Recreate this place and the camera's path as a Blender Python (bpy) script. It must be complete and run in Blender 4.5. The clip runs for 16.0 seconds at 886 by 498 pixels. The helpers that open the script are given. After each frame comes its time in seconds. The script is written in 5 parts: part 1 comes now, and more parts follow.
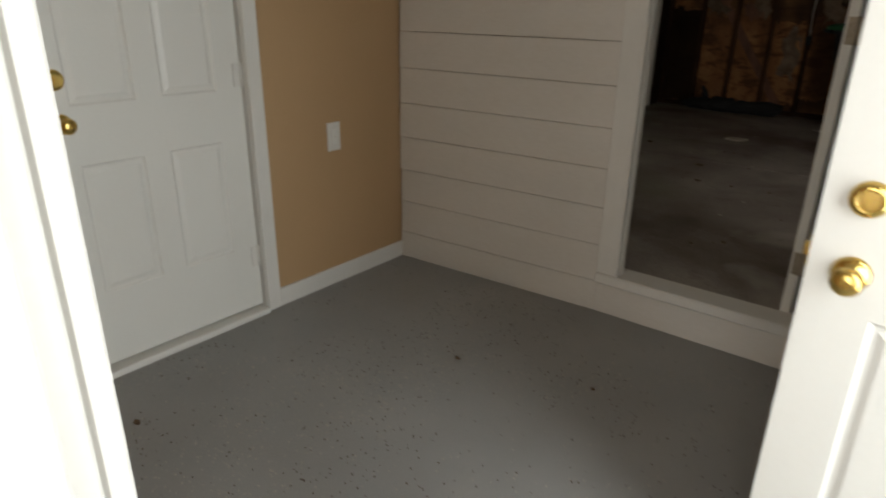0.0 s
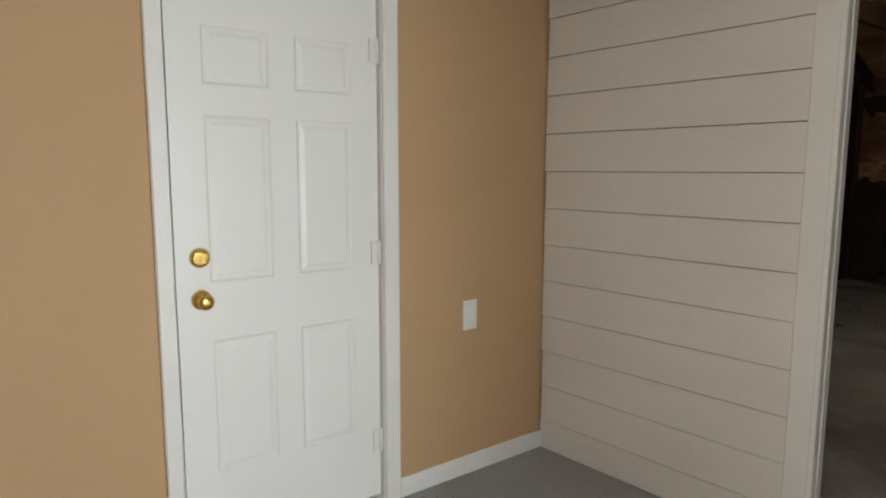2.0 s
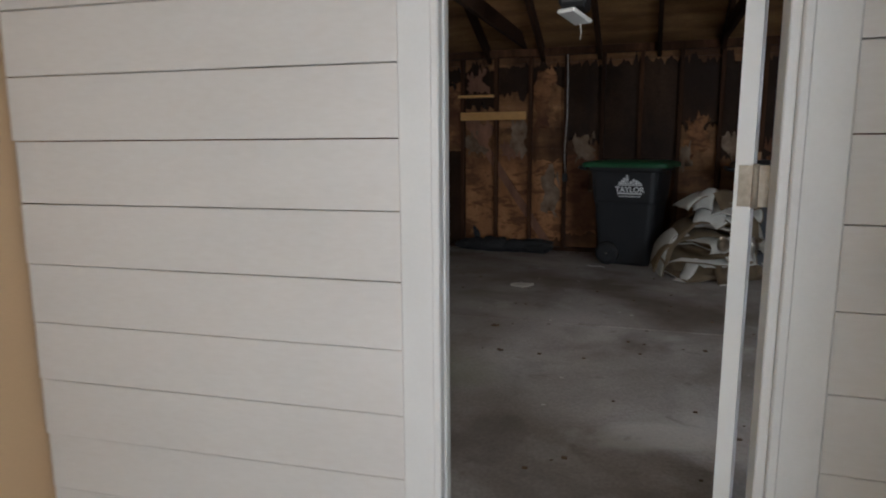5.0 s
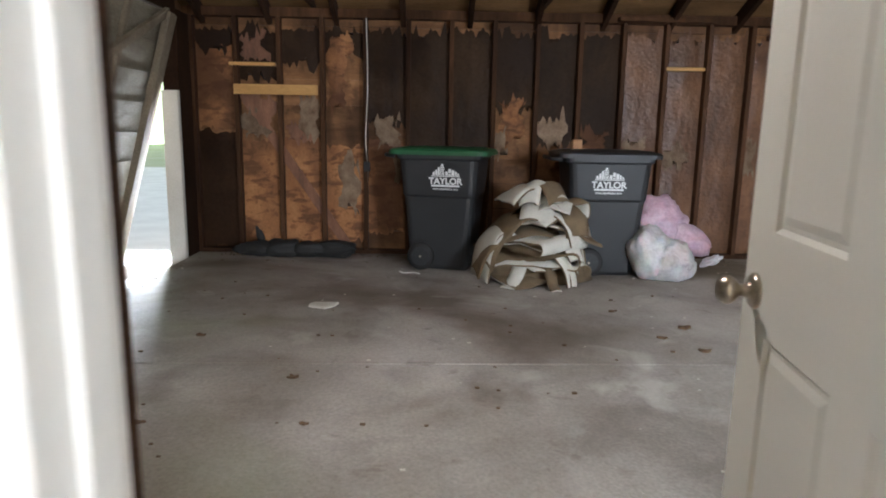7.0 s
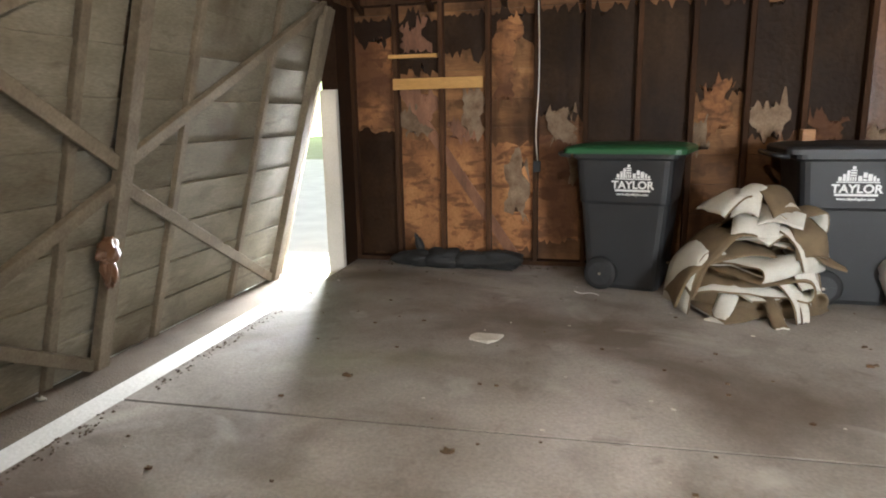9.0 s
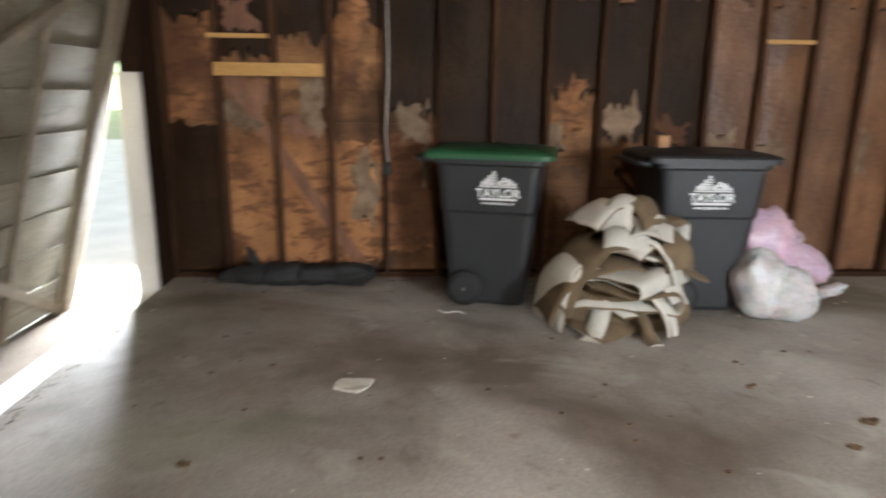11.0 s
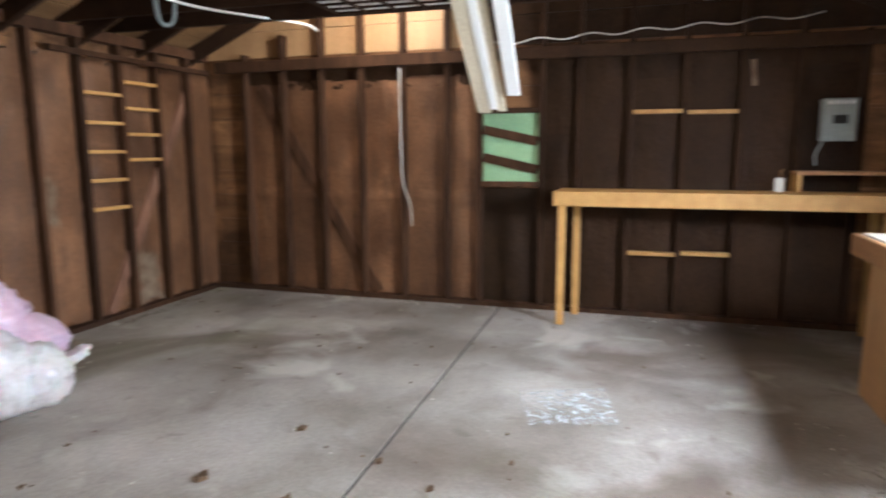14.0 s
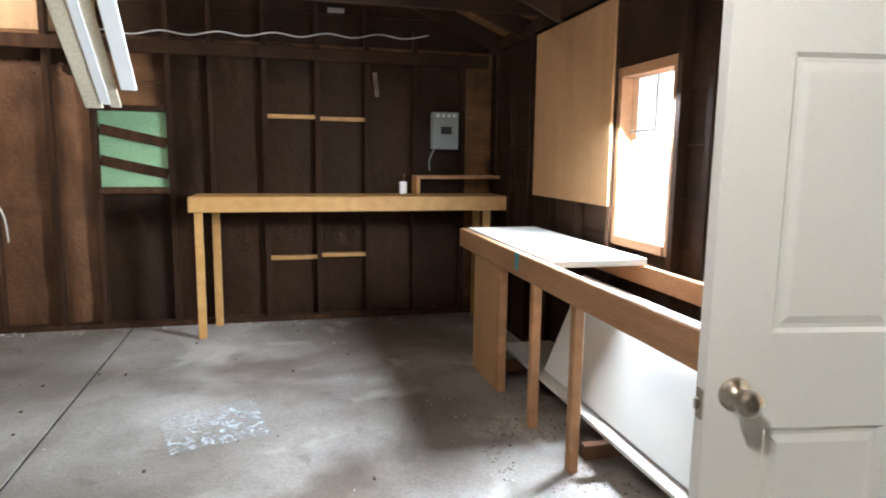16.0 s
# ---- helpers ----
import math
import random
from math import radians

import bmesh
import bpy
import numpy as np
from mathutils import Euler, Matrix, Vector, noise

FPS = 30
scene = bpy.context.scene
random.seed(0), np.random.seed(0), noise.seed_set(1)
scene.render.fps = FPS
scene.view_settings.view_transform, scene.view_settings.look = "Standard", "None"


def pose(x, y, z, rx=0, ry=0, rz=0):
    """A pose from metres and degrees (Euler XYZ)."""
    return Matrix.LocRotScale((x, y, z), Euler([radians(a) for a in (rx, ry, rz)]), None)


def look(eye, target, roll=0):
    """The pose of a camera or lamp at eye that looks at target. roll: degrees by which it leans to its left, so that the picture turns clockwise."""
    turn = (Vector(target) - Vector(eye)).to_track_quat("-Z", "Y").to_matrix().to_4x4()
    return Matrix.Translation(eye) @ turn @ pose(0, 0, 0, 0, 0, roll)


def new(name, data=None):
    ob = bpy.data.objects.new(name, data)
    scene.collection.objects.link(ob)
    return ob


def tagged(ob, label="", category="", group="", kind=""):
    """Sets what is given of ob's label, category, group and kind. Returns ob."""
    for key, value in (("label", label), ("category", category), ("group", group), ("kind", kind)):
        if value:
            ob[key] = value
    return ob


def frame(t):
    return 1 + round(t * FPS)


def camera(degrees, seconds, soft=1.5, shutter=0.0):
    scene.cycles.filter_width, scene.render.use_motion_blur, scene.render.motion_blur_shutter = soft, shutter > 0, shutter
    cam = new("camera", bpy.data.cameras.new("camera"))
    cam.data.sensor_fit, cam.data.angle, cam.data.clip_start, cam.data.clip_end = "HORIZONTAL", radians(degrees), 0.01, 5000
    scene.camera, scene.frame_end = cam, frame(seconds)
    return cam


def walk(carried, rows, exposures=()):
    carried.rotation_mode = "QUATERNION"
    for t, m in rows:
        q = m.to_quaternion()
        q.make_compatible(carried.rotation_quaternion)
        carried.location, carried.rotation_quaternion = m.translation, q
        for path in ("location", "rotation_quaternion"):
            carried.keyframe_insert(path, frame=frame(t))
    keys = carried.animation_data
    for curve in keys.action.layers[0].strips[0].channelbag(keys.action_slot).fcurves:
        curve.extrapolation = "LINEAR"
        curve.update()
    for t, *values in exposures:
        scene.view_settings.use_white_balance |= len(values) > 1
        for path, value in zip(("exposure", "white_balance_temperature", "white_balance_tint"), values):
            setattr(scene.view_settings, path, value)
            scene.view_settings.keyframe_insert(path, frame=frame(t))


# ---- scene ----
cam = camera(69.7, 16.0, 1.9, 0.5)
PATH = [
    (0, (2.27, -2.483, 1.348), (1.109, -1.028, 0.618), 0.8),
    (0.5, (2.179, -2.374, 1.358), (0.849, -1.051, 0.663), 0.9),
    (1, (2.153, -2.301, 1.365), (0.725, -1.076, 0.687), 1.5),
    (1.5, (2.154, -2.271, 1.377), (0.692, -1.043, 0.782), 0.9),
    (2, (2.146, -2.262, 1.385), (0.567, -1.06, 1.137), 0.1),
    (2.5, (2.143, -2.201, 1.469), (0.614, -0.943, 1.19), 1.0),
    (3, (2.125, -2.075, 1.460), (1.000, -0.436, 1.231), 2.5),
    (3.5, (2.053, -1.964, 1.419), (1.096, -0.222, 1.197), -0.5),
    (5.8, (1.584, -0.830, 1.330), (1.187, 1.097, 0.970), 0.9),
    (6, (1.555, -0.676, 1.319), (1.225, 1.268, 0.983), 0.9),
    (6.5, (1.455, -0.397, 1.317), (1.396, 1.574, 0.983), 0.5),
    (7, (1.405, -0.184, 1.296), (1.438, 1.783, 0.937), 1.0),
    (7.5, (1.415, 0.100, 1.270), (1.083, 2.041, 0.921), -0.2),
    (8, (1.410, 0.270, 1.280), (0.943, 2.171, 0.869), -0.7),
    (8.2, (1.400, 0.320, 1.300), (0.913, 2.217, 0.896), -0.7),
    (10.3, (1.02, 0.853, 1.476), (0.639, 2.757, 0.998), -1.3),
    (10.5, (0.999, 0.887, 1.483), (0.705, 2.8, 0.981), 0.5),
    (11, (0.948, 1.124, 1.513), (1.051, 3.064, 1.038), 0.8),
    (11.5, (0.862, 1.318, 1.557), (1.491, 3.165, 1.118), -0.3),
    (12, (0.836, 1.458, 1.53), (1.904, 3.096, 1.111), -0.2),
    (12.5, (0.877, 1.577, 1.517), (2.259, 2.981, 1.173), 0.3),
    (13, (0.925, 1.698, 1.5), (2.607, 2.738, 1.196), 0.7),
    (13.5, (0.9, 1.815, 1.493), (2.675, 2.682, 1.182), -0.0),
    (14, (0.917, 1.858, 1.476), (2.802, 2.451, 1.169), -0.2),
    (14.5, (0.939, 1.834, 1.462), (2.913, 1.943, 1.157), 0.4),
    (15, (0.973, 1.832, 1.457), (2.943, 1.653, 1.16), 0.8),
    (15.5, (0.989, 1.808, 1.459), (2.939, 1.464, 1.18), 0.2),
    (16, (0.992, 1.799, 1.462), (2.917, 1.337, 1.178), 0.7),
]
walk(cam, [(t, look(eye, target, roll)) for t, eye, target, roll in PATH],
     exposures=[(0, -4.05, 6900, 10), (0.5, -3.2, 6950, 10), (1, -3.1, 6750, 10), (2, -3.25, 6500, 10), (3.5, -2.85, 5700, 10), (5.8, -2.3, 5650, 10), (6.5, -1.65, 5750, 10), (7, -1.0, 5850, 10), (7.5, -0.6, 6200, 10), (8, -0.55, 6400, 10), (10.5, -0.65, 6350, 10), (12, -0.4, 5800, 10), (13, -0.5, 5800, 12), (14.5, -0.2, 5650, 9), (16, -0.4, 5600, 7)])

# world, sun and lamps
SUN_TRAVEL = Vector((0.26, 0.86, -1.30)).normalized()
world = bpy.data.worlds.new("sky")
scene.world = world
world.use_nodes = True
wn = world.node_tree.nodes
sky = wn.new("ShaderNodeTexSky")
sky.sky_type, sky.sun_disc = "NISHITA", False
sky.sun_elevation, sky.sun_rotation = math.asin(-SUN_TRAVEL.z), math.atan2(-SUN_TRAVEL.x, -SUN_TRAVEL.y)
world.node_tree.links.new(sky.outputs[0], wn["Background"].inputs[0])
wn["Background"].inputs[1].default_value = 0.15


def lamp(name, kind, m, energy, color, label="", **more):
    data = bpy.data.lights.new(name, kind)
    data.energy, data.color = energy, color
    if kind == "SUN":
        data.angle = radians(more["angle"])
    if kind == "AREA":
        data.shape, data.size, data.size_y = "RECTANGLE", more["size"], more["size_y"]
    if kind == "POINT":
        data.shadow_soft_size = more["radius"]
    ob = new(name, data)
    ob.matrix_world = m
    return ob


lamp("sun", "SUN", look((0, 0, 8), Vector((0, 0, 8)) + SUN_TRAVEL), 4.5, (1, 0.95, 0.88), angle=0.6)
# daylight in the porch's side doorway, in the window and under the garage door
lamp("side_doorway_daylight", "AREA", look((3.06, -1.60, 1.0), (0, -2.7, 0.1)), 570, (0.90, 0.96, 1.0), size=0.8, size_y=1.9)
# fill lamp added in the unseen closed hall to brighten the siding
lamp("house_hall_fill", "AREA", look((2.3, -3.5, 1.4), (1.3, 0, 1.1)), 570, (0.96, 0.98, 1.0), size=1.3, size_y=1.9)
lamp("window_daylight", "AREA", look((3.76, 0.02, 1.5), (3.6, 1.0, 0.68)), 420, (0.95, 0.98, 1.0), size=0.42, size_y=0.8)
lamp("bulb_light", "POINT", pose(1.23, 1.95, 2.36), 150, (1.0, 0.88, 0.74), radius=0.035)
lamp("far_bulb_light", "POINT", pose(5.55, 3.9, 2.72), 75, (1.0, 0.88, 0.72), radius=0.035)

# materials


def mat(name, color, color2=None, rough=0.7, scale=6.0, fine=60.0, bump=0.15, metal=0.0, stretch=(1, 1, 1), spread=0.5, spec=0.5, random_tone=0.0, grain=0.35):
    m = bpy.data.materials.new(name)
    m.use_nodes = True
    nt = m.node_tree
    n, l = nt.nodes, nt.links
    b = n["Principled BSDF"]
    geo = n.new("ShaderNodeNewGeometry")
    mp = n.new("ShaderNodeMapping")
    mp.inputs["Scale"].default_value = stretch
    l.new(geo.outputs["Position"], mp.inputs["Vector"])
    big, small = n.new("ShaderNodeTexNoise"), n.new("ShaderNodeTexNoise")
    big.inputs["Scale"].default_value, big.inputs["Detail"].default_value = scale, 5
    small.inputs["Scale"].default_value, small.inputs["Detail"].default_value = fine, 3
    l.new(mp.outputs[0], big.inputs["Vector"]), l.new(mp.outputs[0], small.inputs["Vector"])
    color2 = color2 or tuple(c * 0.8 for c in color)
    ramp = n.new("ShaderNodeValToRGB")
    ramp.color_ramp.elements[0].position, ramp.color_ramp.elements[1].position = 0.5 - spread / 2, 0.5 + spread / 2
    ramp.color_ramp.elements[0].color, ramp.color_ramp.elements[1].color = (*color2, 1), (*color, 1)
    l.new(big.outputs["Fac"], ramp.inputs[0])
    mix = n.new("ShaderNodeMix")
    mix.data_type, mix.blend_type = "RGBA", "OVERLAY"
    mix.inputs[0].default_value = grain
    l.new(ramp.outputs[0], mix.inputs[6]), l.new(small.outputs["Fac"], mix.inputs[7])
    out = mix.outputs[2]
    if random_tone:
        info, hsv, mr = n.new("ShaderNodeObjectInfo"), n.new("ShaderNodeHueSaturation"), n.new("ShaderNodeMapRange")
        mr.inputs[3].default_value, mr.inputs[4].default_value = 1 - random_tone, 1 + random_tone
        l.new(info.outputs["Random"], mr.inputs[0]), l.new(mr.outputs[0], hsv.inputs["Value"]), l.new(out, hsv.inputs["Color"])
        out = hsv.outputs[0]
    l.new(out, b.inputs["Base Color"])
    rr = n.new("ShaderNodeMapRange")
    rr.inputs[3].default_value, rr.inputs[4].default_value = max(rough - 0.12, 0.02), min(rough + 0.12, 1)
    l.new(big.outputs["Fac"], rr.inputs[0]), l.new(rr.outputs[0], b.inputs["Roughness"])
    b.inputs["Metallic"].default_value = metal
    b.inputs["Specular IOR Level"].default_value = spec
    if bump:
        bp = n.new("ShaderNodeBump")
        bp.inputs["Strength"].default_value, bp.inputs["Distance"].default_value = bump, 0.01
        l.new(small.outputs["Fac"], bp.inputs["Height"]), l.new(bp.outputs[0], b.inputs["Normal"])
    return m


def plain(name, color, rough=0.5, metal=0.0, emit=0.0):
    m = bpy.data.materials.new(name)
    m.use_nodes = True
    b = m.node_tree.nodes["Principled BSDF"]
    b.inputs["Base Color"].default_value = (*color, 1)
    b.inputs["Roughness"].default_value, b.inputs["Metallic"].default_value = rough, metal
    if emit:
        b.inputs["Emission Color"].default_value, b.inputs["Emission Strength"].default_value = (*color, 1), emit
    return m


M_TAN = mat("tan_wall_paint", (0.46, 0.30, 0.16), (0.43, 0.28, 0.145), 0.75, 2.0, 140, 0.03, grain=0.08)
M_WHITE = mat("white_trim_paint", (0.78, 0.77, 0.73), (0.70, 0.69, 0.65), 0.45, 4, 120, 0.02, grain=0.08)
M_SIDING = mat("painted_siding", (0.74, 0.71, 0.66), (0.66, 0.63, 0.58), 0.55, 3, 90, 0.05, stretch=(0.3, 1, 1), grain=0.12)
M_DOOR = mat("white_door_paint", (0.80, 0.80, 0.76), (0.76, 0.76, 0.72), 0.4, 2, 90, 0.015, grain=0.06)
M_PORCHFLOOR = mat("grey_floor_paint", (0.41, 0.41, 0.395), (0.32, 0.32, 0.31), 0.36, 2.2, 320, 1.0)
M_CEIL = mat("porch_ceiling_paint", (0.72, 0.70, 0.66), None, 0.7, 3, 80, 0.05)
M_BRASS = mat("polished_brass", (0.83, 0.60, 0.20), (0.70, 0.48, 0.14), 0.22, 20, 90, 0.0, metal=1.0)
M_NICKEL = mat("satin_nickel", (0.50, 0.45, 0.38), (0.40, 0.36, 0.30), 0.33, 20, 90, 0.0, metal=1.0)
M_CONC = mat("stained_concrete", (0.420, 0.390, 0.355), (0.1900, 0.1650, 0.1400), 0.58, 1.1, 75, 0.25, spread=0.36, spec=0.25)
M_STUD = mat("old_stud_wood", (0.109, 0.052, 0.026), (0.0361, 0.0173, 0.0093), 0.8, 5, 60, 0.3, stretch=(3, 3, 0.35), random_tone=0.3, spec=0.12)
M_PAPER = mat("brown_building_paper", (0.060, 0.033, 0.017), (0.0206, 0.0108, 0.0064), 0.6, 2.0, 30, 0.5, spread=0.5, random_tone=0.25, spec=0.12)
M_DARKBROWN = mat("dark_and_shaded_brown", (0.050, 0.025, 0.0125), (0.021, 0.0105, 0.0055), 0.6, 2.4, 30, 0.5, spread=0.5, random_tone=0.25, spec=0.1)
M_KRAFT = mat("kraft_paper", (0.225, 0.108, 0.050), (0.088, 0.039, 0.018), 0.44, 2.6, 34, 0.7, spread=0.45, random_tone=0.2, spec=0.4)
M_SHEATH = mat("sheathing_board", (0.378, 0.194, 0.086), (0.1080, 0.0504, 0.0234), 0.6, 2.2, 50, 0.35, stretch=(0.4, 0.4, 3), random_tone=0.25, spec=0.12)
M_DARKWOOD = mat("dark_brown_wood", (0.046, 0.024, 0.0135), (0.020, 0.0105, 0.0065), 0.85, 3, 50, 0.3, random_tone=0.2, spec=0.08)
M_ROOF = mat("roof_board", (0.257, 0.147, 0.065), (0.1053, 0.0562, 0.0257), 0.75, 3, 50, 0.3, stretch=(0.4, 2, 2), random_tone=0.25, spec=0.12)
M_NEWWOOD = mat("yellow_pine", (0.60, 0.35, 0.115), (0.45, 0.235, 0.065), 0.6, 4, 70, 0.15, stretch=(0.3, 3, 3), random_tone=0.12)
M_REDWOOD = mat("weathered_fir", (0.47, 0.26, 0.125), (0.30, 0.15, 0.065), 0.65, 5, 70, 0.2, stretch=(0.3, 3, 3), random_tone=0.15)
M_FADED = mat("faded_red_board", (0.24, 0.115, 0.065), (0.10, 0.045, 0.026), 0.8, 5, 60, 0.3, stretch=(2, 2, 0.5), random_tone=0.2)
M_PLY = mat("plywood", (0.50, 0.30, 0.14), (0.40, 0.225, 0.10), 0.6, 3, 70, 0.1, stretch=(3, 3, 0.4))
M_GDOOR = mat("weathered_door_boards", (0.279, 0.257, 0.198), (0.1530, 0.1305, 0.0900), 0.8, 3, 60, 0.3, stretch=(1, 0.5, 2), random_tone=0.12, spec=0.15)
M_GBRACE = mat("dusty_brace_wood", (0.234, 0.198, 0.144), (0.1350, 0.1080, 0.0765), 0.8, 5, 60, 0.3, random_tone=0.15, spec=0.15)
M_BIN = mat("dark_grey_bin_plastic", (0.023, 0.024, 0.026), (0.017, 0.018, 0.0195), 0.5, 5, 160, 0.15)
M_GREEN = mat("green_lid_plastic", (0.020, 0.10, 0.040), (0.016, 0.08, 0.032), 0.45, 5, 160, 0.1)
M_BLACK = mat("black_rubber", (0.013, 0.013, 0.013), None, 0.7, 8, 80, 0.2)
M_PRINT = plain("white_print", (0.75, 0.76, 0.75), 0.6)
M_CARPET = mat("brown_carpet_pile", (0.225, 0.16, 0.09), (0.14, 0.10, 0.058), 0.95, 9, 260, 0.9)
M_BACKING = mat("white_carpet_backing", (0.66, 0.64, 0.57), (0.50, 0.48, 0.42), 0.85, 6, 160, 0.4)
M_SAGE = mat("green_board_paint", (0.36, 0.57, 0.31), (0.29, 0.48, 0.26), 0.6, 4, 90, 0.1)
M_GREYPANEL = mat("grey_panel_enamel", (0.30, 0.34, 0.33), (0.24, 0.28, 0.27), 0.45, 6, 90, 0.05)
M_PALEBOARD = mat("white_painted_board", (0.74, 0.72, 0.66), (0.62, 0.60, 0.54), 0.6, 4, 70, 0.1)
M_CREAM = mat("cream_strip", (0.62, 0.55, 0.40), (0.54, 0.47, 0.33), 0.6, 4, 70, 0.1)
M_DIRT = mat("soil_and_gravel", (0.16, 0.12, 0.085), (0.08, 0.06, 0.04), 0.95, 5, 90, 0.8)
M_GROUND = mat("driveway_and_grass", (0.42, 0.44, 0.33), (0.30, 0.34, 0.20), 0.95, 0.6, 40, 0.5)
# near-white tone puts blown-out daylight into the concrete's colour
M_GAP = mat("concrete_lightened_for_daylight", (0.82, 0.82, 0.79), None, 0.85, 2, 60, 0.3)



def concrete():
    """Old slab: blotchy grey, brown oil stains, pale bloom and a green tinge in patches."""
    m = M_CONC
    n, l = m.node_tree.nodes, m.node_tree.links
    b = n["Principled BSDF"]
    geo = n.new("ShaderNodeNewGeometry")
    col = b.inputs["Base Color"].links[0].from_socket
    for scale, lo, hi, tone, amount, seed in ((0.75, 0.50, 0.64, (0.095, 0.064, 0.042), 0.72, 3.0), (1.9, 0.54, 0.70, (0.085, 0.066, 0.052), 0.4, 41.0), (1.6, 0.60, 0.70, (0.55, 0.53, 0.48), 0.55, 11.0), (0.5, 0.56, 0.72, (0.20, 0.22, 0.12), 0.5, 21.0), (7.0, 0.62, 0.72, (0.12, 0.095, 0.075), 0.4, 31.0)):
        mp, tx, rp, mx = n.new("ShaderNodeMapping"), n.new("ShaderNodeTexNoise"), n.new("ShaderNodeMapRange"), n.new("ShaderNodeMix")
        mp.inputs["Location"].default_value = (seed, seed * 0.7, 0)
        tx.inputs["Scale"].default_value, tx.inputs["Detail"].default_value, tx.inputs["Distortion"].default_value = scale, 6, 0.6
        rp.inputs[1].default_value, rp.inputs[2].default_value, rp.inputs[4].default_value = lo, hi, amount
        mx.data_type = "RGBA"
        mx.inputs[7].default_value = (*tone, 1)
        l.new(geo.outputs["Position"], mp.inputs[0]), l.new(mp.outputs[0], tx.inputs["Vector"]), l.new(tx.outputs["Fac"], rp.inputs[0])
        l.new(rp.outputs[0], mx.inputs[0]), l.new(col, mx.inputs[6])
        col = mx.outputs[2]
    l.new(col, b.inputs["Base Color"])


concrete()


def grime(m, tone, layers):
    """Old soot and water marks: blotches and runs over a wall material."""
    n, l = m.node_tree.nodes, m.node_tree.links
    b = n["Principled BSDF"]
    geo = n.new("ShaderNodeNewGeometry")
    col = b.inputs["Base Color"].links[0].from_socket
    for scale, stretch, lo, hi, amount in layers:
        mp, tx, rp, mx = n.new("ShaderNodeMapping"), n.new("ShaderNodeTexNoise"), n.new("ShaderNodeMapRange"), n.new("ShaderNodeMix")
        mp.inputs["Scale"].default_value = stretch
        tx.inputs["Scale"].default_value, tx.inputs["Detail"].default_value, tx.inputs["Distortion"].default_value = scale, 7, 0.5
        rp.inputs[1].default_value, rp.inputs[2].default_value, rp.inputs[4].default_value = lo, hi, amount
        mx.data_type = "RGBA"
        mx.inputs[7].default_value = (*tone, 1)
        l.new(geo.outputs["Position"], mp.inputs[0]), l.new(mp.outputs[0], tx.inputs["Vector"]), l.new(tx.outputs["Fac"], rp.inputs[0])
        l.new(rp.outputs[0], mx.inputs[0]), l.new(col, mx.inputs[6])
        col = mx.outputs[2]
    l.new(col, b.inputs["Base Color"])


SOOT = ((0.9, (1, 1, 1), 0.42, 0.62, 0.8), (2.6, (1.6, 1.6, 0.35), 0.50, 0.66, 0.7), (9.0, (1, 1, 1), 0.55, 0.68, 0.5))
grime(M_SHEATH, (0.045, 0.022, 0.012), SOOT), grime(M_PAPER, (0.022, 0.012, 0.008), SOOT)
grime(M_KRAFT, (0.07, 0.034, 0.018), ((1.4, (1, 1, 1), 0.46, 0.66, 0.65), (5.0, (1.6, 1.6, 0.4), 0.54, 0.68, 0.5)))
grime(M_STUD, (0.025, 0.013, 0.008), ((1.2, (1, 1, 0.6), 0.44, 0.64, 0.7),))
grime(M_GDOOR, (0.085, 0.06, 0.035), ((1.8, (1, 1, 0.8), 0.50, 0.68, 0.65), (6.0, (1, 0.5, 2), 0.56, 0.70, 0.5)))

# mesh helpers


def box(bm, x0, x1, y0, y1, z0, z1, b=0.0):
    vs = [bm.verts.new((x, y, z)) for x in (x0, x1) for y in (y0, y1) for z in (z0, z1)]
    fs = [bm.faces.new([vs[i] for i in q]) for q in ((0, 1, 3, 2), (4, 6, 7, 5), (0, 4, 5, 1), (2, 3, 7, 6), (0, 2, 6, 4), (1, 5, 7, 3))]
    if b:
        es = {e for f in fs for e in f.edges}
        bmesh.ops.bevel(bm, geom=list(es), offset=b, segments=1, affect="EDGES", clamp_overlap=True)
    return vs


def beam(bm, a, c, w, h, up=(0, 0, 1), b=0.0):
    """A board from a to c, w across and h along up."""
    a, c = Vector(a), Vector(c)
    d = (c - a).normalized()
    s = d.cross(Vector(up)).normalized()
    u = s.cross(d)
    vs = []
    for p in (a, c):
        for i, j in ((-1, -1), (1, -1), (1, 1), (-1, 1)):
            vs.append(bm.verts.new(p + s * (i * w / 2) + u * (j * h / 2)))
    fs = [bm.faces.new([vs[i] for i in q]) for q in ((3, 2, 1, 0), (4, 5, 6, 7), (0, 1, 5, 4), (1, 2, 6, 5), (2, 3, 7, 6), (3, 0, 4, 7))]
    if b:
        es = {e for f in fs for e in f.edges}
        bmesh.ops.bevel(bm, geom=list(es), offset=b, segments=1, affect="EDGES", clamp_overlap=True)


def lathe(bm, profile, m, seg=24):
    """Rings of (radius, height) about the local z axis, placed by m."""
    rings = []
    for r, h in profile:
        rings.append([bm.verts.new(m @ Vector((r * math.cos(k * math.tau / seg), r * math.sin(k * math.tau / seg), h))) for k in range(seg)])
    for a, c in zip(rings, rings[1:]):
        for k in range(seg):
            f = bm.faces.new((a[k], a[(k + 1) % seg], c[(k + 1) % seg], c[k]))
            f.smooth = True
    bm.faces.new(rings[0][::-1]), bm.faces.new(rings[-1])


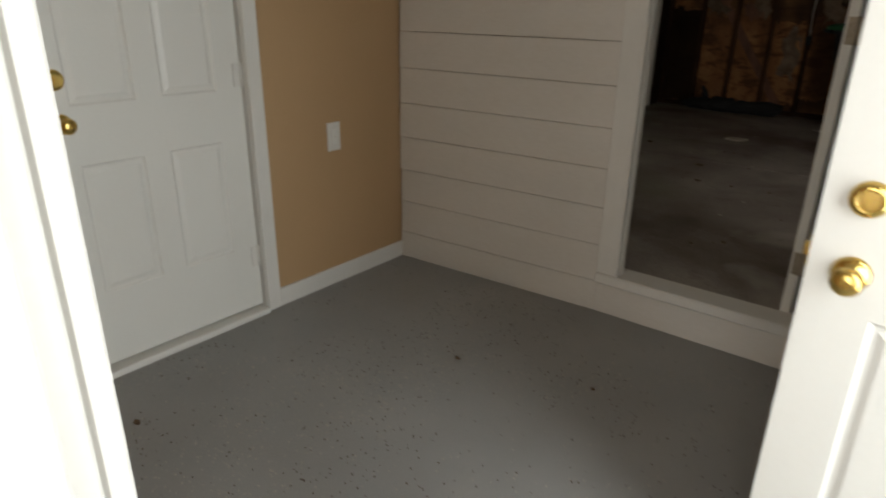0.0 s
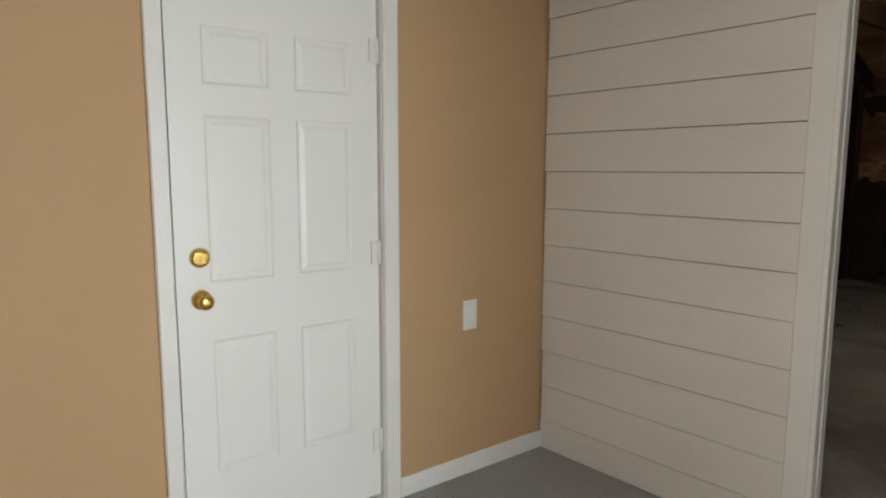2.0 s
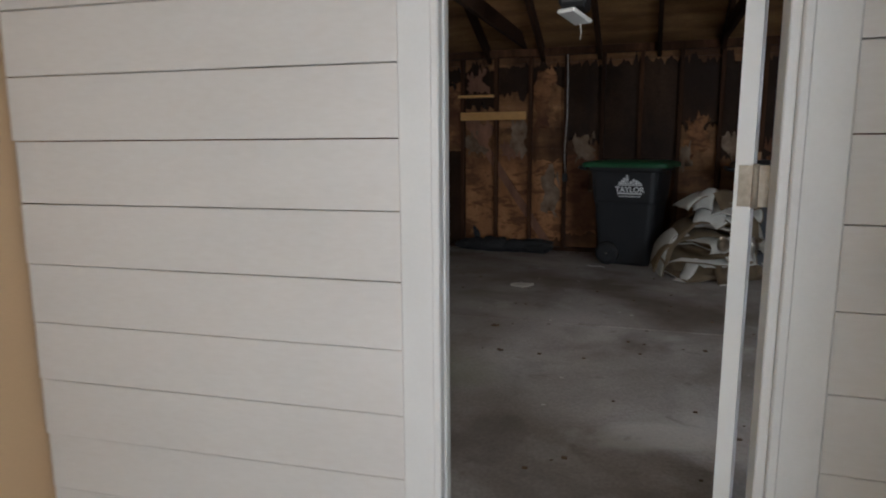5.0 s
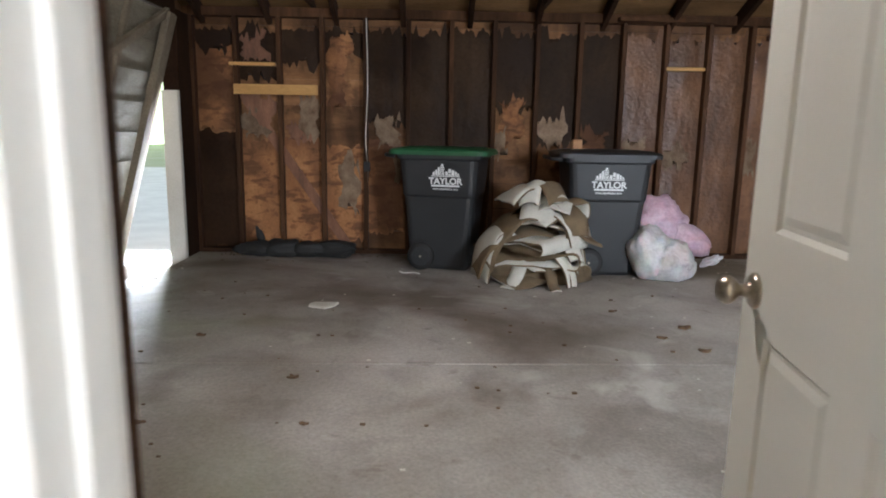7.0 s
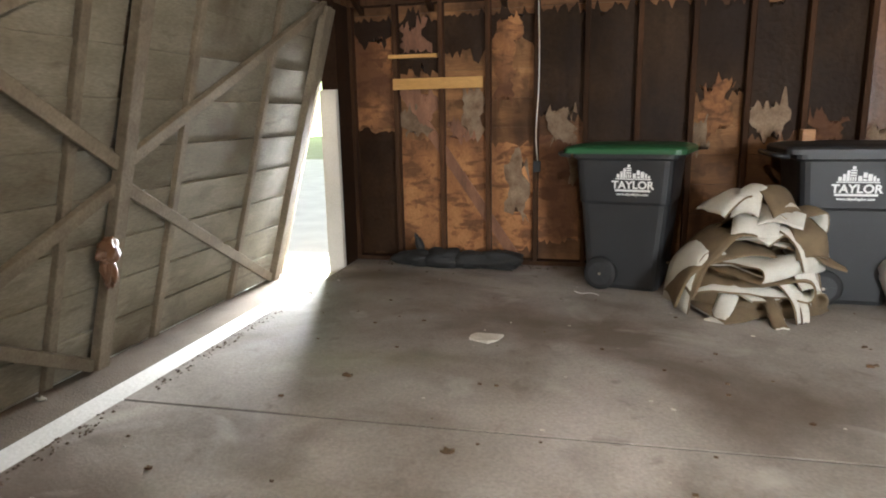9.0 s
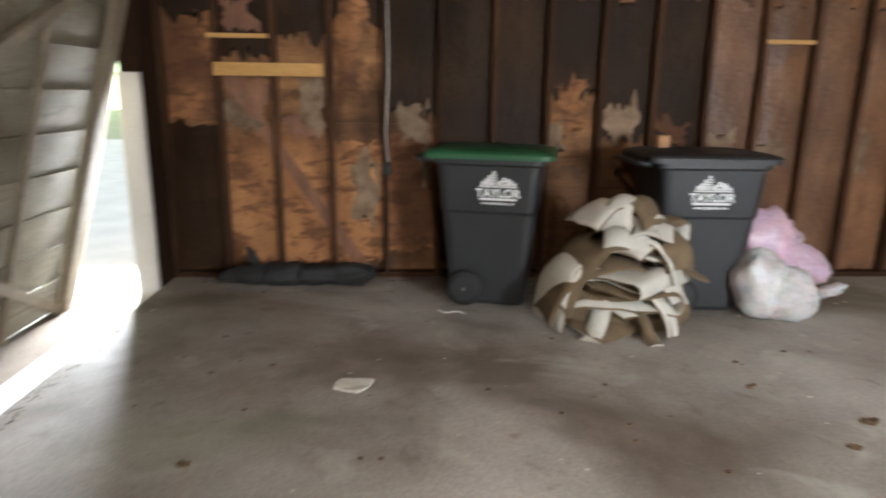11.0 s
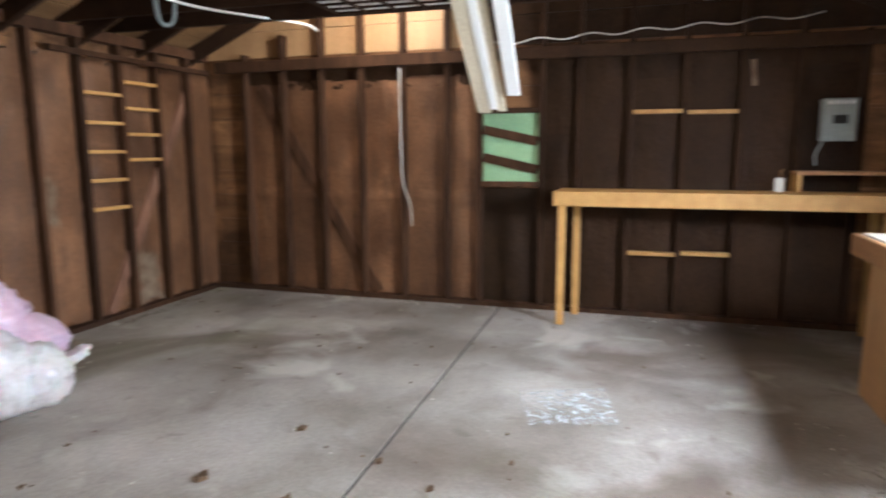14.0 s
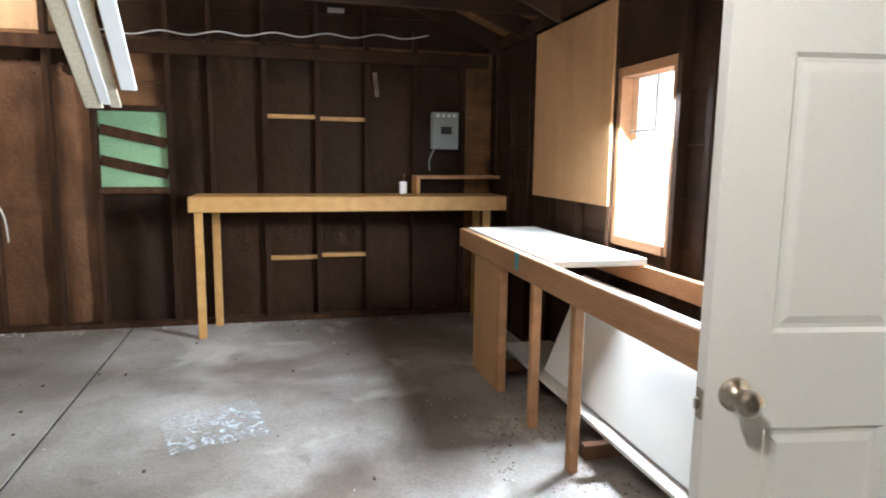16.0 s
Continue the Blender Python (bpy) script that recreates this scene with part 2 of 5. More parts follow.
def tube(bm, pts, r, seg=8):
    pts = [Vector(p) for p in pts]
    rings = []
    for i, p in enumerate(pts):
        d = (pts[min(i + 1, len(pts) - 1)] - pts[max(i - 1, 0)]).normalized()
        s = d.cross(Vector((0.13, 0.27, 1))).normalized()
        u = s.cross(d)
        rings.append([bm.verts.new(p + r * (s * math.cos(k * math.tau / seg) + u * math.sin(k * math.tau / seg))) for k in range(seg)])
    for a, c in zip(rings, rings[1:]):
        for k in range(seg):
            bm.faces.new((a[k], a[(k + 1) % seg], c[(k + 1) % seg], c[k])).smooth = True
    bm.faces.new(rings[0][::-1]), bm.faces.new(rings[-1])


def mesh_of(name, bm, material):
    bmesh.ops.recalc_face_normals(bm, faces=bm.faces)
    me = bpy.data.meshes.new(name)
    bm.to_mesh(me)
    bm.free()
    me.materials.append(material)
    return me


def thing(name, x, y, z, label="", category="", group="", kind=""):
    ob = new(name)
    ob.matrix_basis = pose(x, y, z)
    ob.empty_display_size = 0.1
    return tagged(ob, label, category, group, kind)


def part(name, bm, material, parent=None, label="", **tags):
    """One mesh object from world coordinates, under a thing or a part."""
    ob = new(name, mesh_of(name, bm, material))
    if parent is not None:
        root = Vector((0, 0, 0))
        p = parent
        while p is not None:
            root += p.matrix_basis.translation
            p = p.parent
        ob.parent = parent
        ob.data.transform(Matrix.Translation(-root))
    return tagged(ob, label, **tags)


def solid(name, material, *dims, parent=None, label="", b=0.0, **tags):
    bm = bmesh.new()
    box(bm, *dims, b=b)
    return part(name, bm, material, parent, label, **tags)


def structure(name, material, *dims, label="", category="wall", b=0.0):
    return solid(name, material, *dims, label=label, category=category, kind="structure", b=b)


G = 0.14            # garage floor
XR, YF, YS = 6.165, 5.83, 0.15   # faces of the garage studs
XD = -0.82          # slab edge at the garage door
RIDGE_Y, EAVE, RIDGE = 2.99, 2.32, 3.55

# ground and floors
ground = structure("ground", M_GROUND, -60, 60, -60, 60, -0.4, -0.05, label="grass and driveway outside the garage", category="ground")
porch_floor = structure("porch_floor", M_PORCHFLOOR, -0.12, 3.13, -3.6, 0.118, -0.2, 0.0, label="worn grey painted concrete porch floor with grit", category="floor")
bm = bmesh.new()
JY = 2.96
def slab(y0a, y1a, y0b, y1b):
    vs = [bm.verts.new(p) for z in (-0.1, G) for p in ((XD, y0a, z), (XR + 0.12, y0b, z), (XR + 0.12, y1b, z), (XD, y1a, z))]
    for q in ((3, 2, 1, 0), (4, 5, 6, 7), (0, 1, 5, 4), (1, 2, 6, 5), (2, 3, 7, 6), (3, 0, 4, 7)):
        bm.faces.new([vs[i] for i in q])


slab(0.12, JY - 0.128, 0.12, JY + 0.032)
slab(JY - 0.112, YF + 0.12, JY + 0.048, YF + 0.12)
floor = part("floor", bm, M_CONC, label="stained concrete garage floor slabs with a control joint", category="floor", kind="structure")
bm = bmesh.new()
vs = [bm.verts.new(p) for z in (-0.1, G - 0.006) for p in ((XD + 0.01, JY - 0.13, z), (XR + 0.1, JY + 0.03, z), (XR + 0.1, JY + 0.05, z), (XD + 0.01, JY - 0.11, z))]
for q in ((3, 2, 1, 0), (4, 5, 6, 7), (0, 1, 5, 4), (1, 2, 6, 5), (2, 3, 7, 6), (3, 0, 4, 7)):
    bm.faces.new([vs[i] for i in q])
part("floor_joint", bm, M_BLACK, label="dark dirt-filled control joint", category="joint", kind="structure")
apron = structure("apron", M_GAP, -3.2, XD - 0.10, 0.0, YF + 0.2, -0.1, 0.045, label="concrete driveway apron coloured near white for daylight", category="pavement")
curb = structure("trench", M_DIRT, XD - 0.10, XD - 0.004, 0.1, YF + 0.1, -0.1, 0.085, label="gritty gap between slab and apron", category="ground")

# porch walls
solid("wall_front", M_TAN, -0.12, 0.0, -0.93, 0.077, 0.0, 2.45, label="tan painted plaster porch wall", category="wall", kind="structure")
solid("wall_front_far", M_TAN, -0.12, 0.0, -3.6, -1.73, 0.0, 2.45, label="tan painted plaster porch wall", category="wall", kind="structure")
solid("wall_front_head", M_TAN, -0.12, 0.0, -1.73, -0.93, 2.08, 2.45, label="tan painted wall over the front door", category="wall", kind="structure")
structure("porch_ceiling", M_CEIL, -0.12, 3.13, -3.6, 0.077, 2.45, 2.55, label="white painted porch ceiling", category="ceiling")
bm = bmesh.new()
box(bm, 3.01, 3.13, -1.18, 0.077, 0, 2.45)
box(bm, 3.01, 3.13, -3.6, -2.12, 0, 2.45)
box(bm, 3.01, 3.13, -2.12, -1.18, 2.1, 2.45)
part("wall_side", bm, M_SIDING, label="white painted porch side wall with a doorway", category="wall", kind="structure")
bm = bmesh.new()
box(bm, 0.0, 1.884, -2.51, -2.37, 0, 2.45)
box(bm, 2.80, 3.01, -2.51, -2.37, 0, 2.45)
box(bm, 1.884, 2.80, -2.51, -2.37, 2.1, 2.45)
part("wall_house", bm, M_TAN, label="tan painted house wall with a doorway", category="wall", kind="structure")
# unseen wall added to close the hall behind the doorway
structure("wall_hall", M_TAN, -0.12, 3.13, -3.72, -3.6, -0.1, 2.5, label="plain tan wall added out of view to close the hall", category="wall")
bm = bmesh.new()
for x0, x1, y0, y1 in ((1.82, 1.913, -2.369, -2.350), (1.885, 1.920, -2.52, -2.371), (1.920, 1.932, -2.45, -2.39), (2.77, 2.80, -2.52, -2.371), (2.775, 2.87, -2.369, -2.350)):
    box(bm, x0, x1, y0, y1, 0, 2.12, b=0.003)
part("doorway_trim", bm, M_WHITE, label="white painted house doorway casing", category="trim", kind="structure")

SKEW = 0.075         # the siding stands this far back at the doorway


def skewed(ob):
    """Set a porch piece back along the out-of-square wall."""
    for v in ob.data.vertices:
        v.co.y += SKEW * min(max(v.co.x, 0.0) / 1.15, 1.0)
    return ob


# siding wall between porch and garage: core, then lap boards
OX0, OX1, OZ0, OZ1 = 1.253, 1.985, 0.20, 2.17
bm = bmesh.new()
box(bm, XD - 0.12, OX0 - 0.02, 0.078, 0.098, 0, 2.55)
box(bm, OX1 + 0.02, 3.53, 0.078, 0.098, 0, 2.55)
box(bm, 3.53, 3.99, 0.078, 0.098, 0, 1.075)
box(bm, 3.53, 3.99, 0.078, 0.098, 1.875, 2.55)
box(bm, 3.99, XR + 0.15, 0.078, 0.098, 0, 2.55)
box(bm, OX0 - 0.02, OX1 + 0.02, 0.078, 0.098, OZ1 + 0.02, 2.55)
box(bm, OX0 - 0.02, OX1 + 0.02, 0.078, 0.098, 0, OZ0 - 0.05)
wall_siding = part("wall_siding", bm, M_SHEATH, label="wall between porch and garage, white lap siding on the porch face", category="wall", kind="structure")
PITCH = 0.1752


def siding_board(x0, x1, z):
    bm = bmesh.new()
    for x in (x0, x1):
        for y, zz in ((-0.023, z), (-0.023, z + 0.003), (-0.020, z + PITCH - 0.0035), (0.0, z + PITCH - 0.0035), (0.0, z)):
            bm.verts.new((x, y + 0.003 * noise.noise(Vector((x * 3, z * 7, 1))), zz))
    bm.verts.ensure_lookup_table()
    v = bm.verts
    bm.faces.new([v[i] for i in (0, 1, 2, 3, 4)]), bm.faces.new([v[i] for i in (9, 8, 7, 6, 5)])
    for i in range(5):
        j = (i + 1) % 5
        bm.faces.new((v[i], v[5 + i], v[5 + j], v[j]))
    return skewed(part("siding_board", bm, M_SIDING, wall_siding))


for k in range(13):
    z = 0.151 + PITCH * k
    siding_board(0.005 + 0.009 * random.random(), 1.150, z)
    siding_board(2.085, 3.01, z)
    if z > OZ1:
        siding_board(1.150, 2.085, z)
for x0, x1 in ((0.004, 1.150), (1.150, 2.085), (2.085, 3.01)):
    skewed(solid("kick_board", M_SIDING, x0, x1, -0.018, 0.0, 0.0, 0.147, parent=wall_siding, b=0.003))

# garage doorway: casing, jambs, sill
frame_g = tagged(new("doorframe_garage"), "white painted garage doorway casing and jambs", "door frame", kind="structure")
bm = bmesh.new()
box(bm, 1.150, OX0 - 0.012, -0.030, -0.001, 0.19, OZ1 + 0.11, b=0.004)
skewed(part("casing", bm, M_WHITE, frame_g))
bm = bmesh.new()
box(bm, OX1 + 0.012, 2.085, -0.030, -0.001, 0.0, OZ1 + 0.11, b=0.004)
skewed(part("casing", bm, M_WHITE, frame_g))
bm = bmesh.new()
box(bm, OX0 - 0.012, OX1 + 0.012, -0.030, -0.001, OZ1 + 0.012, OZ1 + 0.11, b=0.004)
skewed(part("casing", bm, M_WHITE, frame_g))
bm = bmesh.new()
box(bm, OX0 - 0.02, OX0, 0.040, 0.12, OZ0, OZ1, b=0.003)
box(bm, OX0, OX0 + 0.006, 0.07, 0.10, OZ0, OZ1, b=0.002)
part("jamb", bm, M_WHITE, frame_g)
bm = bmesh.new()
box(bm, OX1, OX1 + 0.02, 0.040, 0.15, OZ0, OZ1, b=0.003)
box(bm, OX1 - 0.022, OX1, 0.055, 0.148, OZ0, OZ1, b=0.003)
part("jamb", bm, M_WHITE, frame_g)
bm = bmesh.new()
box(bm, OX0 - 0.02, OX1 + 0.02, 0.040, 0.15, OZ1, OZ1 + 0.02)
part("head_jamb", bm, M_WHITE, frame_g)
bm = bmesh.new()
box(bm, 1.150, 2.085, 0.030, 0.17, 0.151, 0.20, b=0.006)
part("sill", bm, M_WHITE, frame_g, "scuffed white sill board")


# six-panel door leaf, in its own coordinates: width along x, face at y = 0 and -thick
def leaf_mesh(w, h, thick, material, rows, name="leaf"):
    st, mid = 0.115 * w / 0.8, 0.10 * w / 0.8
    xs = [0, st, w / 2 - mid / 2, w / 2 + mid / 2, w - st, w]
    zs = [0] + [z for r in rows for z in r] + [h]
    bm = bmesh.new()
    for y in (0.0, -thick):
        grid = [[bm.verts.new((x, y, z)) for x in xs] for z in zs]
        cells = []
        for j in range(len(zs) - 1):
            for i in range(5):
                f = bm.faces.new((grid[j][i], grid[j][i + 1], grid[j + 1][i + 1], grid[j + 1][i]))
                if j % 2 == 1 and i in (1, 3):
                    cells.append(f)
        if y == 0.0:
            g0 = grid
        bmesh.ops.recalc_face_normals(bm, faces=bm.faces)
        for f in cells:
            out = Vector((0, 1 if y == 0.0 else -1, 0))
            if f.normal.dot(out) < 0:
                f.normal_flip()
            bmesh.ops.inset_region(bm, faces=[f], thickness=0.012, depth=-0.007)
            bmesh.ops.inset_region(bm, faces=[f], thickness=0.012, depth=0.0)
            bmesh.ops.inset_region(bm, faces=[f], thickness=0.022, depth=0.005)
    n, mrow = len(zs), len(xs)
    rim0 = [g0[0][i] for i in range(mrow)] + [g0[j][-1] for j in range(1, n)] + [g0[-1][i] for i in range(mrow - 2, -1, -1)] + [g0[j][0] for j in range(n - 2, 0, -1)]
    rim1 = [grid[0][i] for i in range(mrow)] + [grid[j][-1] for j in range(1, n)] + [grid[-1][i] for i in range(mrow - 2, -1, -1)] + [grid[j][0] for j in range(n - 2, 0, -1)]
    for k in range(len(rim0)):
        q = (k + 1) % len(rim0)
        bm.faces.new((rim0[k], rim0[q], rim1[q], rim1[k]))
    return mesh_of(name, bm, material)


def child(name, me, parent, m, label=""):
    ob = new(name, me)
    ob.parent = parent
    ob.matrix_basis = m
    return tagged(ob, label)


def knob_mesh(material, name):
    bm = bmesh.new()
    lathe(bm, [(0.034, 0.0), (0.034, 0.004), (0.028, 0.010), (0.013, 0.014), (0.012, 0.030), (0.020, 0.036), (0.027, 0.046), (0.027, 0.056), (0.020, 0.066), (0.008, 0.069)], Matrix.Identity(4))
    return mesh_of(name, bm, material)


def bolt_mesh(material, name):
    bm = bmesh.new()
    lathe(bm, [(0.034, 0.0), (0.034, 0.006), (0.029, 0.016), (0.022, 0.019), (0.020, 0.019), (0.018, 0.016)], Matrix.Identity(4))
    box(bm, -0.003, 0.003, -0.011, 0.011, 0.016, 0.021)
    return mesh_of(name, bm, material)


def hinge_mesh(material, name):
    bm = bmesh.new()
    lathe(bm, [(0.007, -0.048), (0.007, 0.048)], Matrix.Identity(4), 10)
    box(bm, -0.034, 0.0, -0.003, 0.001, -0.045, 0.045)
    box(bm, 0.0, 0.034, -0.003, 0.001, -0.045, 0.045)
    return mesh_of(name, bm, material)


ROWS = ((0.285, 0.765), (0.965, 1.525), (1.625, 1.815))
# front door in the tan wall: closed, hinges near the corner
door_1 = tagged(new("door_1"), "closed white six-panel door with brass knob and deadbolt", "door", kind="structure")
door_1.matrix_basis = pose(-0.02, -0.938, 0.036, 0, 0, -90)
leaf = leaf_mesh(0.775, 2.018, 0.044, M_DOOR, ROWS)
child("leaf", leaf, door_1, pose(0, 0, 0))
child("knob", knob_mesh(M_BRASS, "knob"), door_1, pose(0.697, 0.0, 0.912, -90, 0, 0), "polished brass knob")
child("deadbolt", bolt_mesh(M_BRASS, "deadbolt"), door_1, pose(0.697, 0.0, 1.055, -90, 0, 0), "polished brass deadbolt")
hm = hinge_mesh(M_WHITE, "hinge")
for z in (0.24, 1.02, 1.80):
    child("hinge", hm, door_1, pose(0.002, 0.006, z), "white painted hinge")
frame_f = tagged(new("doorframe_front"), "white painted front door casing", "door frame", kind="structure")
for y0, y1 in ((-0.930, -0.860), (-1.780, -1.725)):
    bm = bmesh.new()
    box(bm, -0.001, 0.018, y0, y1, 0, 2.15, b=0.005)
    part("casing", bm, M_WHITE, frame_f)
bm = bmesh.new()
box(bm, -0.001, 0.018, -1.780, -0.860, 2.151, 2.22, b=0.005)
part("casing", bm, M_WHITE, frame_f)
bm = bmesh.new()
box(bm, -0.119, 0.004, -0.934, -0.9305, 0.0, 2.08)
box(bm, -0.119, 0.004, -1.7295, -1.724, 0.0, 2.08)
box(bm, -0.119, 0.004, -1.724, -0.934, 2.062, 2.08)
box(bm, -0.10, -0.068, -1.724, -1.716, 0.0, 2.06)
part("jamb", bm, M_WHITE, frame_f)
# threshold made whiter in place of the light leaking under the door
bm = bmesh.new()
box(bm, -0.119, 0.034, -1.723, -0.935, 0.0, 0.028, b=0.004)
part("threshold", bm, M_DOOR, frame_f, "white threshold strip, brightened for the daylight under the door")
bm = bmesh.new()
box(bm, 0.0, 0.014, -0.859, -0.002, 0.0, 0.088, b=0.004)
part("baseboard", bm, M_WHITE, label="white painted baseboard", category="baseboard", kind="structure")
bm = bmesh.new()
box(bm, 0.0, 0.014, -2.369, -1.781, 0.0, 0.088, b=0.004)
part("baseboard", bm, M_WHITE, label="white painted baseboard", category="baseboard", kind="structure")
# outlet plate on the tan wall
plate = thing("light_switch", 0.0, -0.48, 0.742, "white plastic wall plate on the tan wall", "wall plate")
bm = bmesh.new()
box(bm, 0.0, 0.006, -0.519, -0.439, 0.674, 0.808, b=0.003)
part("cover_plate", bm, M_WHITE, plate)
bm = bmesh.new()
box(bm, 0.006, 0.009, -0.496, -0.462, 0.707, 0.775, b=0.001)
part("insert", bm, M_DOOR, plate)
bm = bmesh.new()
for z in (0.741,):
    lathe(bm, [(0.003, 0.0), (0.003, 0.001)], pose(0.0092, -0.479, z, 0, 90, 0), 8)
part("screw", bm, M_NICKEL, plate)

# side door of the porch, standing open
door_2 = tagged(new("door_2"), "open white panel door with brass knob and deadbolt", "door", kind="structure")
door_2.matrix_basis = pose(2.969, -1.15, 0.03, 0, 0, 180)
child("leaf", leaf_mesh(0.86, 2.02, 0.044, M_DOOR, ROWS), door_2, pose(0, 0, 0))
km, dm = knob_mesh(M_BRASS, "knob"), bolt_mesh(M_BRASS, "deadbolt")
child("knob", km, door_2, pose(0.785, 0.0, 0.85, -90, 0, 0), "polished brass knob")
child("knob", km, door_2, pose(0.785, -0.044, 0.85, 90, 0, 0), "polished brass knob")
child("deadbolt", dm, door_2, pose(0.785, 0.0, 0.995, -90, 0, 0), "polished brass deadbolt")
child("deadbolt", dm, door_2, pose(0.785, -0.044, 0.995, 90, 0, 0), "polished brass deadbolt")
bm = bmesh.new()
box(bm, 0.86, 0.863, -0.034, -0.010, 0.845, 0.905)
box(bm, 0.863, 0.873, -0.028, -0.016, 0.86, 0.89, b=0.003)
child("latch", mesh_of("latch", bm, M_BRASS), door_2, pose(0, 0, 0), "brass latch plate")

# garage side door, open into the garage
door_3 = tagged(new("door_3"), "open white six-panel door with satin nickel knob", "door", kind="structure")
door_3.matrix_basis = pose(1.896, 0.166, 0.19, 0, 0, 81.8)
child("leaf", leaf_mesh(0.87, 2.0, 0.036, M_DOOR, ((0.19, 0.752), (0.945, 1.47), (1.57, 1.80))), door_3, pose(0, 0, 0))
km = knob_mesh(M_NICKEL, "knob")
child("knob", km, door_3, pose(0.81, 0.0, 0.825, -90, 0, 0), "satin nickel knob")
child("knob", km, door_3, pose(0.81, -0.036, 0.825, 90, 0, 0), "satin nickel knob")
bm = bmesh.new()
box(bm, 0.87, 0.872, -0.030, -0.006, 0.77, 0.83)
box(bm, 0.872, 0.882, -0.024, -0.012, 0.788, 0.812, b=0.003)
child("latch", mesh_of("latch", bm, M_NICKEL), door_3, pose(0, 0, 0), "nickel latch plate")
M_HINGE = mat("dull_hinge_metal", (0.40, 0.35, 0.28), (0.30, 0.26, 0.20), 0.55, 20, 90, 0.05, metal=0.5)
hm = hinge_mesh(M_HINGE, "hinge")
for z in (0.22, 1.077, 1.80):
    child("hinge", hm, door_3, pose(-0.002, -0.042, z, 0, 0, 90), "dull metal hinge")

# garage shell
def sheath_wall(name, label, axis, face, a0, a1, z0, z1, holes=(), material=M_SHEATH):
    """Horizontal sheathing boards behind the studs, as joined real geometry, with holes cut by leaving boards short."""
    wall = tagged(new(name), label, "wall", kind="structure")
    cuts = [z0 + 0.235 * k for k in range(20) if z0 + 0.235 * k < z1 - 0.02] + [z1]
    cuts = sorted(set(cuts + [h for hole in holes for h in hole[2:]]))
    for z, top in zip(cuts, cuts[1:]):
        spans = [(a0, a1)]
        for h0, h1, hz0, hz1 in holes:
            if hz0 < top - 0.001 and hz1 > z + 0.001:
                spans = [s for s0, s1 in spans for s in ((s0, min(s1, h0)), (max(s0, h1), s1)) if s[1] - s[0] > 0.01]
        for s0, s1 in spans:
            bm = bmesh.new()
            if axis == "y":
                box(bm, s0, s1, face, face + 0.03, z, top - 0.003)
            else:
                box(bm, face, face + 0.03, s0, s1, z, top - 0.003)
            part("sheathing_board", bm, material, wall)
    # backing skin added behind the boards to block light through their gaps
    if face > 1:
        bm = bmesh.new()
        if axis == "y":
            box(bm, a0, a1, face + 0.031, face + 0.05, z0, z1)
        else:
            box(bm, face + 0.031, face + 0.05, a0, a1, z0, z1)
        part("outer_cladding", bm, M_SHEATH, wall)
    return wall


wall_north = sheath_wall("wall_north", "bare stud wall with torn brown paper over board sheathing", "y", YF + 0.09, XD - 0.1, XR + 0.12, G - 0.02, 2.46)
wall_east = sheath_wall("wall_east", "bare stud gable wall with brown paper between the studs", "x", XR + 0.09, 0.06, YF + 0.12, G - 0.02, 2.33, holes=((2.72, 3.15, 1.20, 1.79),))
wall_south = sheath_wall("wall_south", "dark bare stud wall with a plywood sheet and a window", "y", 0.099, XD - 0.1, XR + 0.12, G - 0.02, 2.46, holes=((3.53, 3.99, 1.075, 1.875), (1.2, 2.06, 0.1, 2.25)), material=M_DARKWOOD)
# gable above the east wall, boards stepping in under the roof
gable_e = tagged(new("gable_east"), "gable boards above the east wall, painted dark outside the bulb-lit part", "wall", kind="structure")
z = 2.33
while z < RIDGE:
    half = (RIDGE + 0.08 - z) / (RIDGE - EAVE) * (YF - RIDGE_Y + 0.05)
    # boards beyond the bulb's reach are painted dark, the rest left light
    for y0, y1, mt in ((RIDGE_Y - half, min(3.15, RIDGE_Y + half), M_DARKBROWN), (3.153, RIDGE_Y + half, M_PLY)):
        if y1 - y0 > 0.03:
            bm = bmesh.new()
            box(bm, XR + 0.09, XR + 0.12, y0, y1, z, z + 0.23)
            part("gable_board", bm, mt, gable_e)
    z += 0.235
# flat backing added to keep light from leaking between gable boards
bm = bmesh.new()
hy = (RIDGE + 0.1 - 2.33) / (RIDGE - EAVE) * (YF - RIDGE_Y + 0.05)
q = [bm.verts.new((XR + 0.125, y, z)) for y, z in ((RIDGE_Y - hy, 2.33), (RIDGE_Y + hy, 2.33), (RIDGE_Y, RIDGE + 0.1))]
bm.faces.new(q)
part("outer_cladding", bm, M_PLY, gable_e)
bm = bmesh.new()
z = 2.30
while z < RIDGE:
    half = (RIDGE + 0.08 - z) / (RIDGE - EAVE) * (YF - RIDGE_Y + 0.05)
    box(bm, XD - 0.12, XD - 0.09, RIDGE_Y - half, RIDGE_Y + half, z, z + 0.23)
    z += 0.235
# flat triangle added as a light stop behind these boards
q = [bm.verts.new((XD - 0.125, y, z)) for y, z in ((RIDGE_Y - hy, 2.30), (RIDGE_Y + hy, 2.30), (RIDGE_Y, RIDGE + 0.1))]
bm.faces.new(q)
part("gable_west", bm, M_SHEATH, label="gable boards above the garage door", category="wall", kind="structure")
bm = bmesh.new()
box(bm, XD - 0.12, XD, 0.06, 0.42, 0.0, 2.3)
part("wall_west", bm, M_DARKWOOD, label="short dark wall beside the garage door", category="wall", kind="structure")

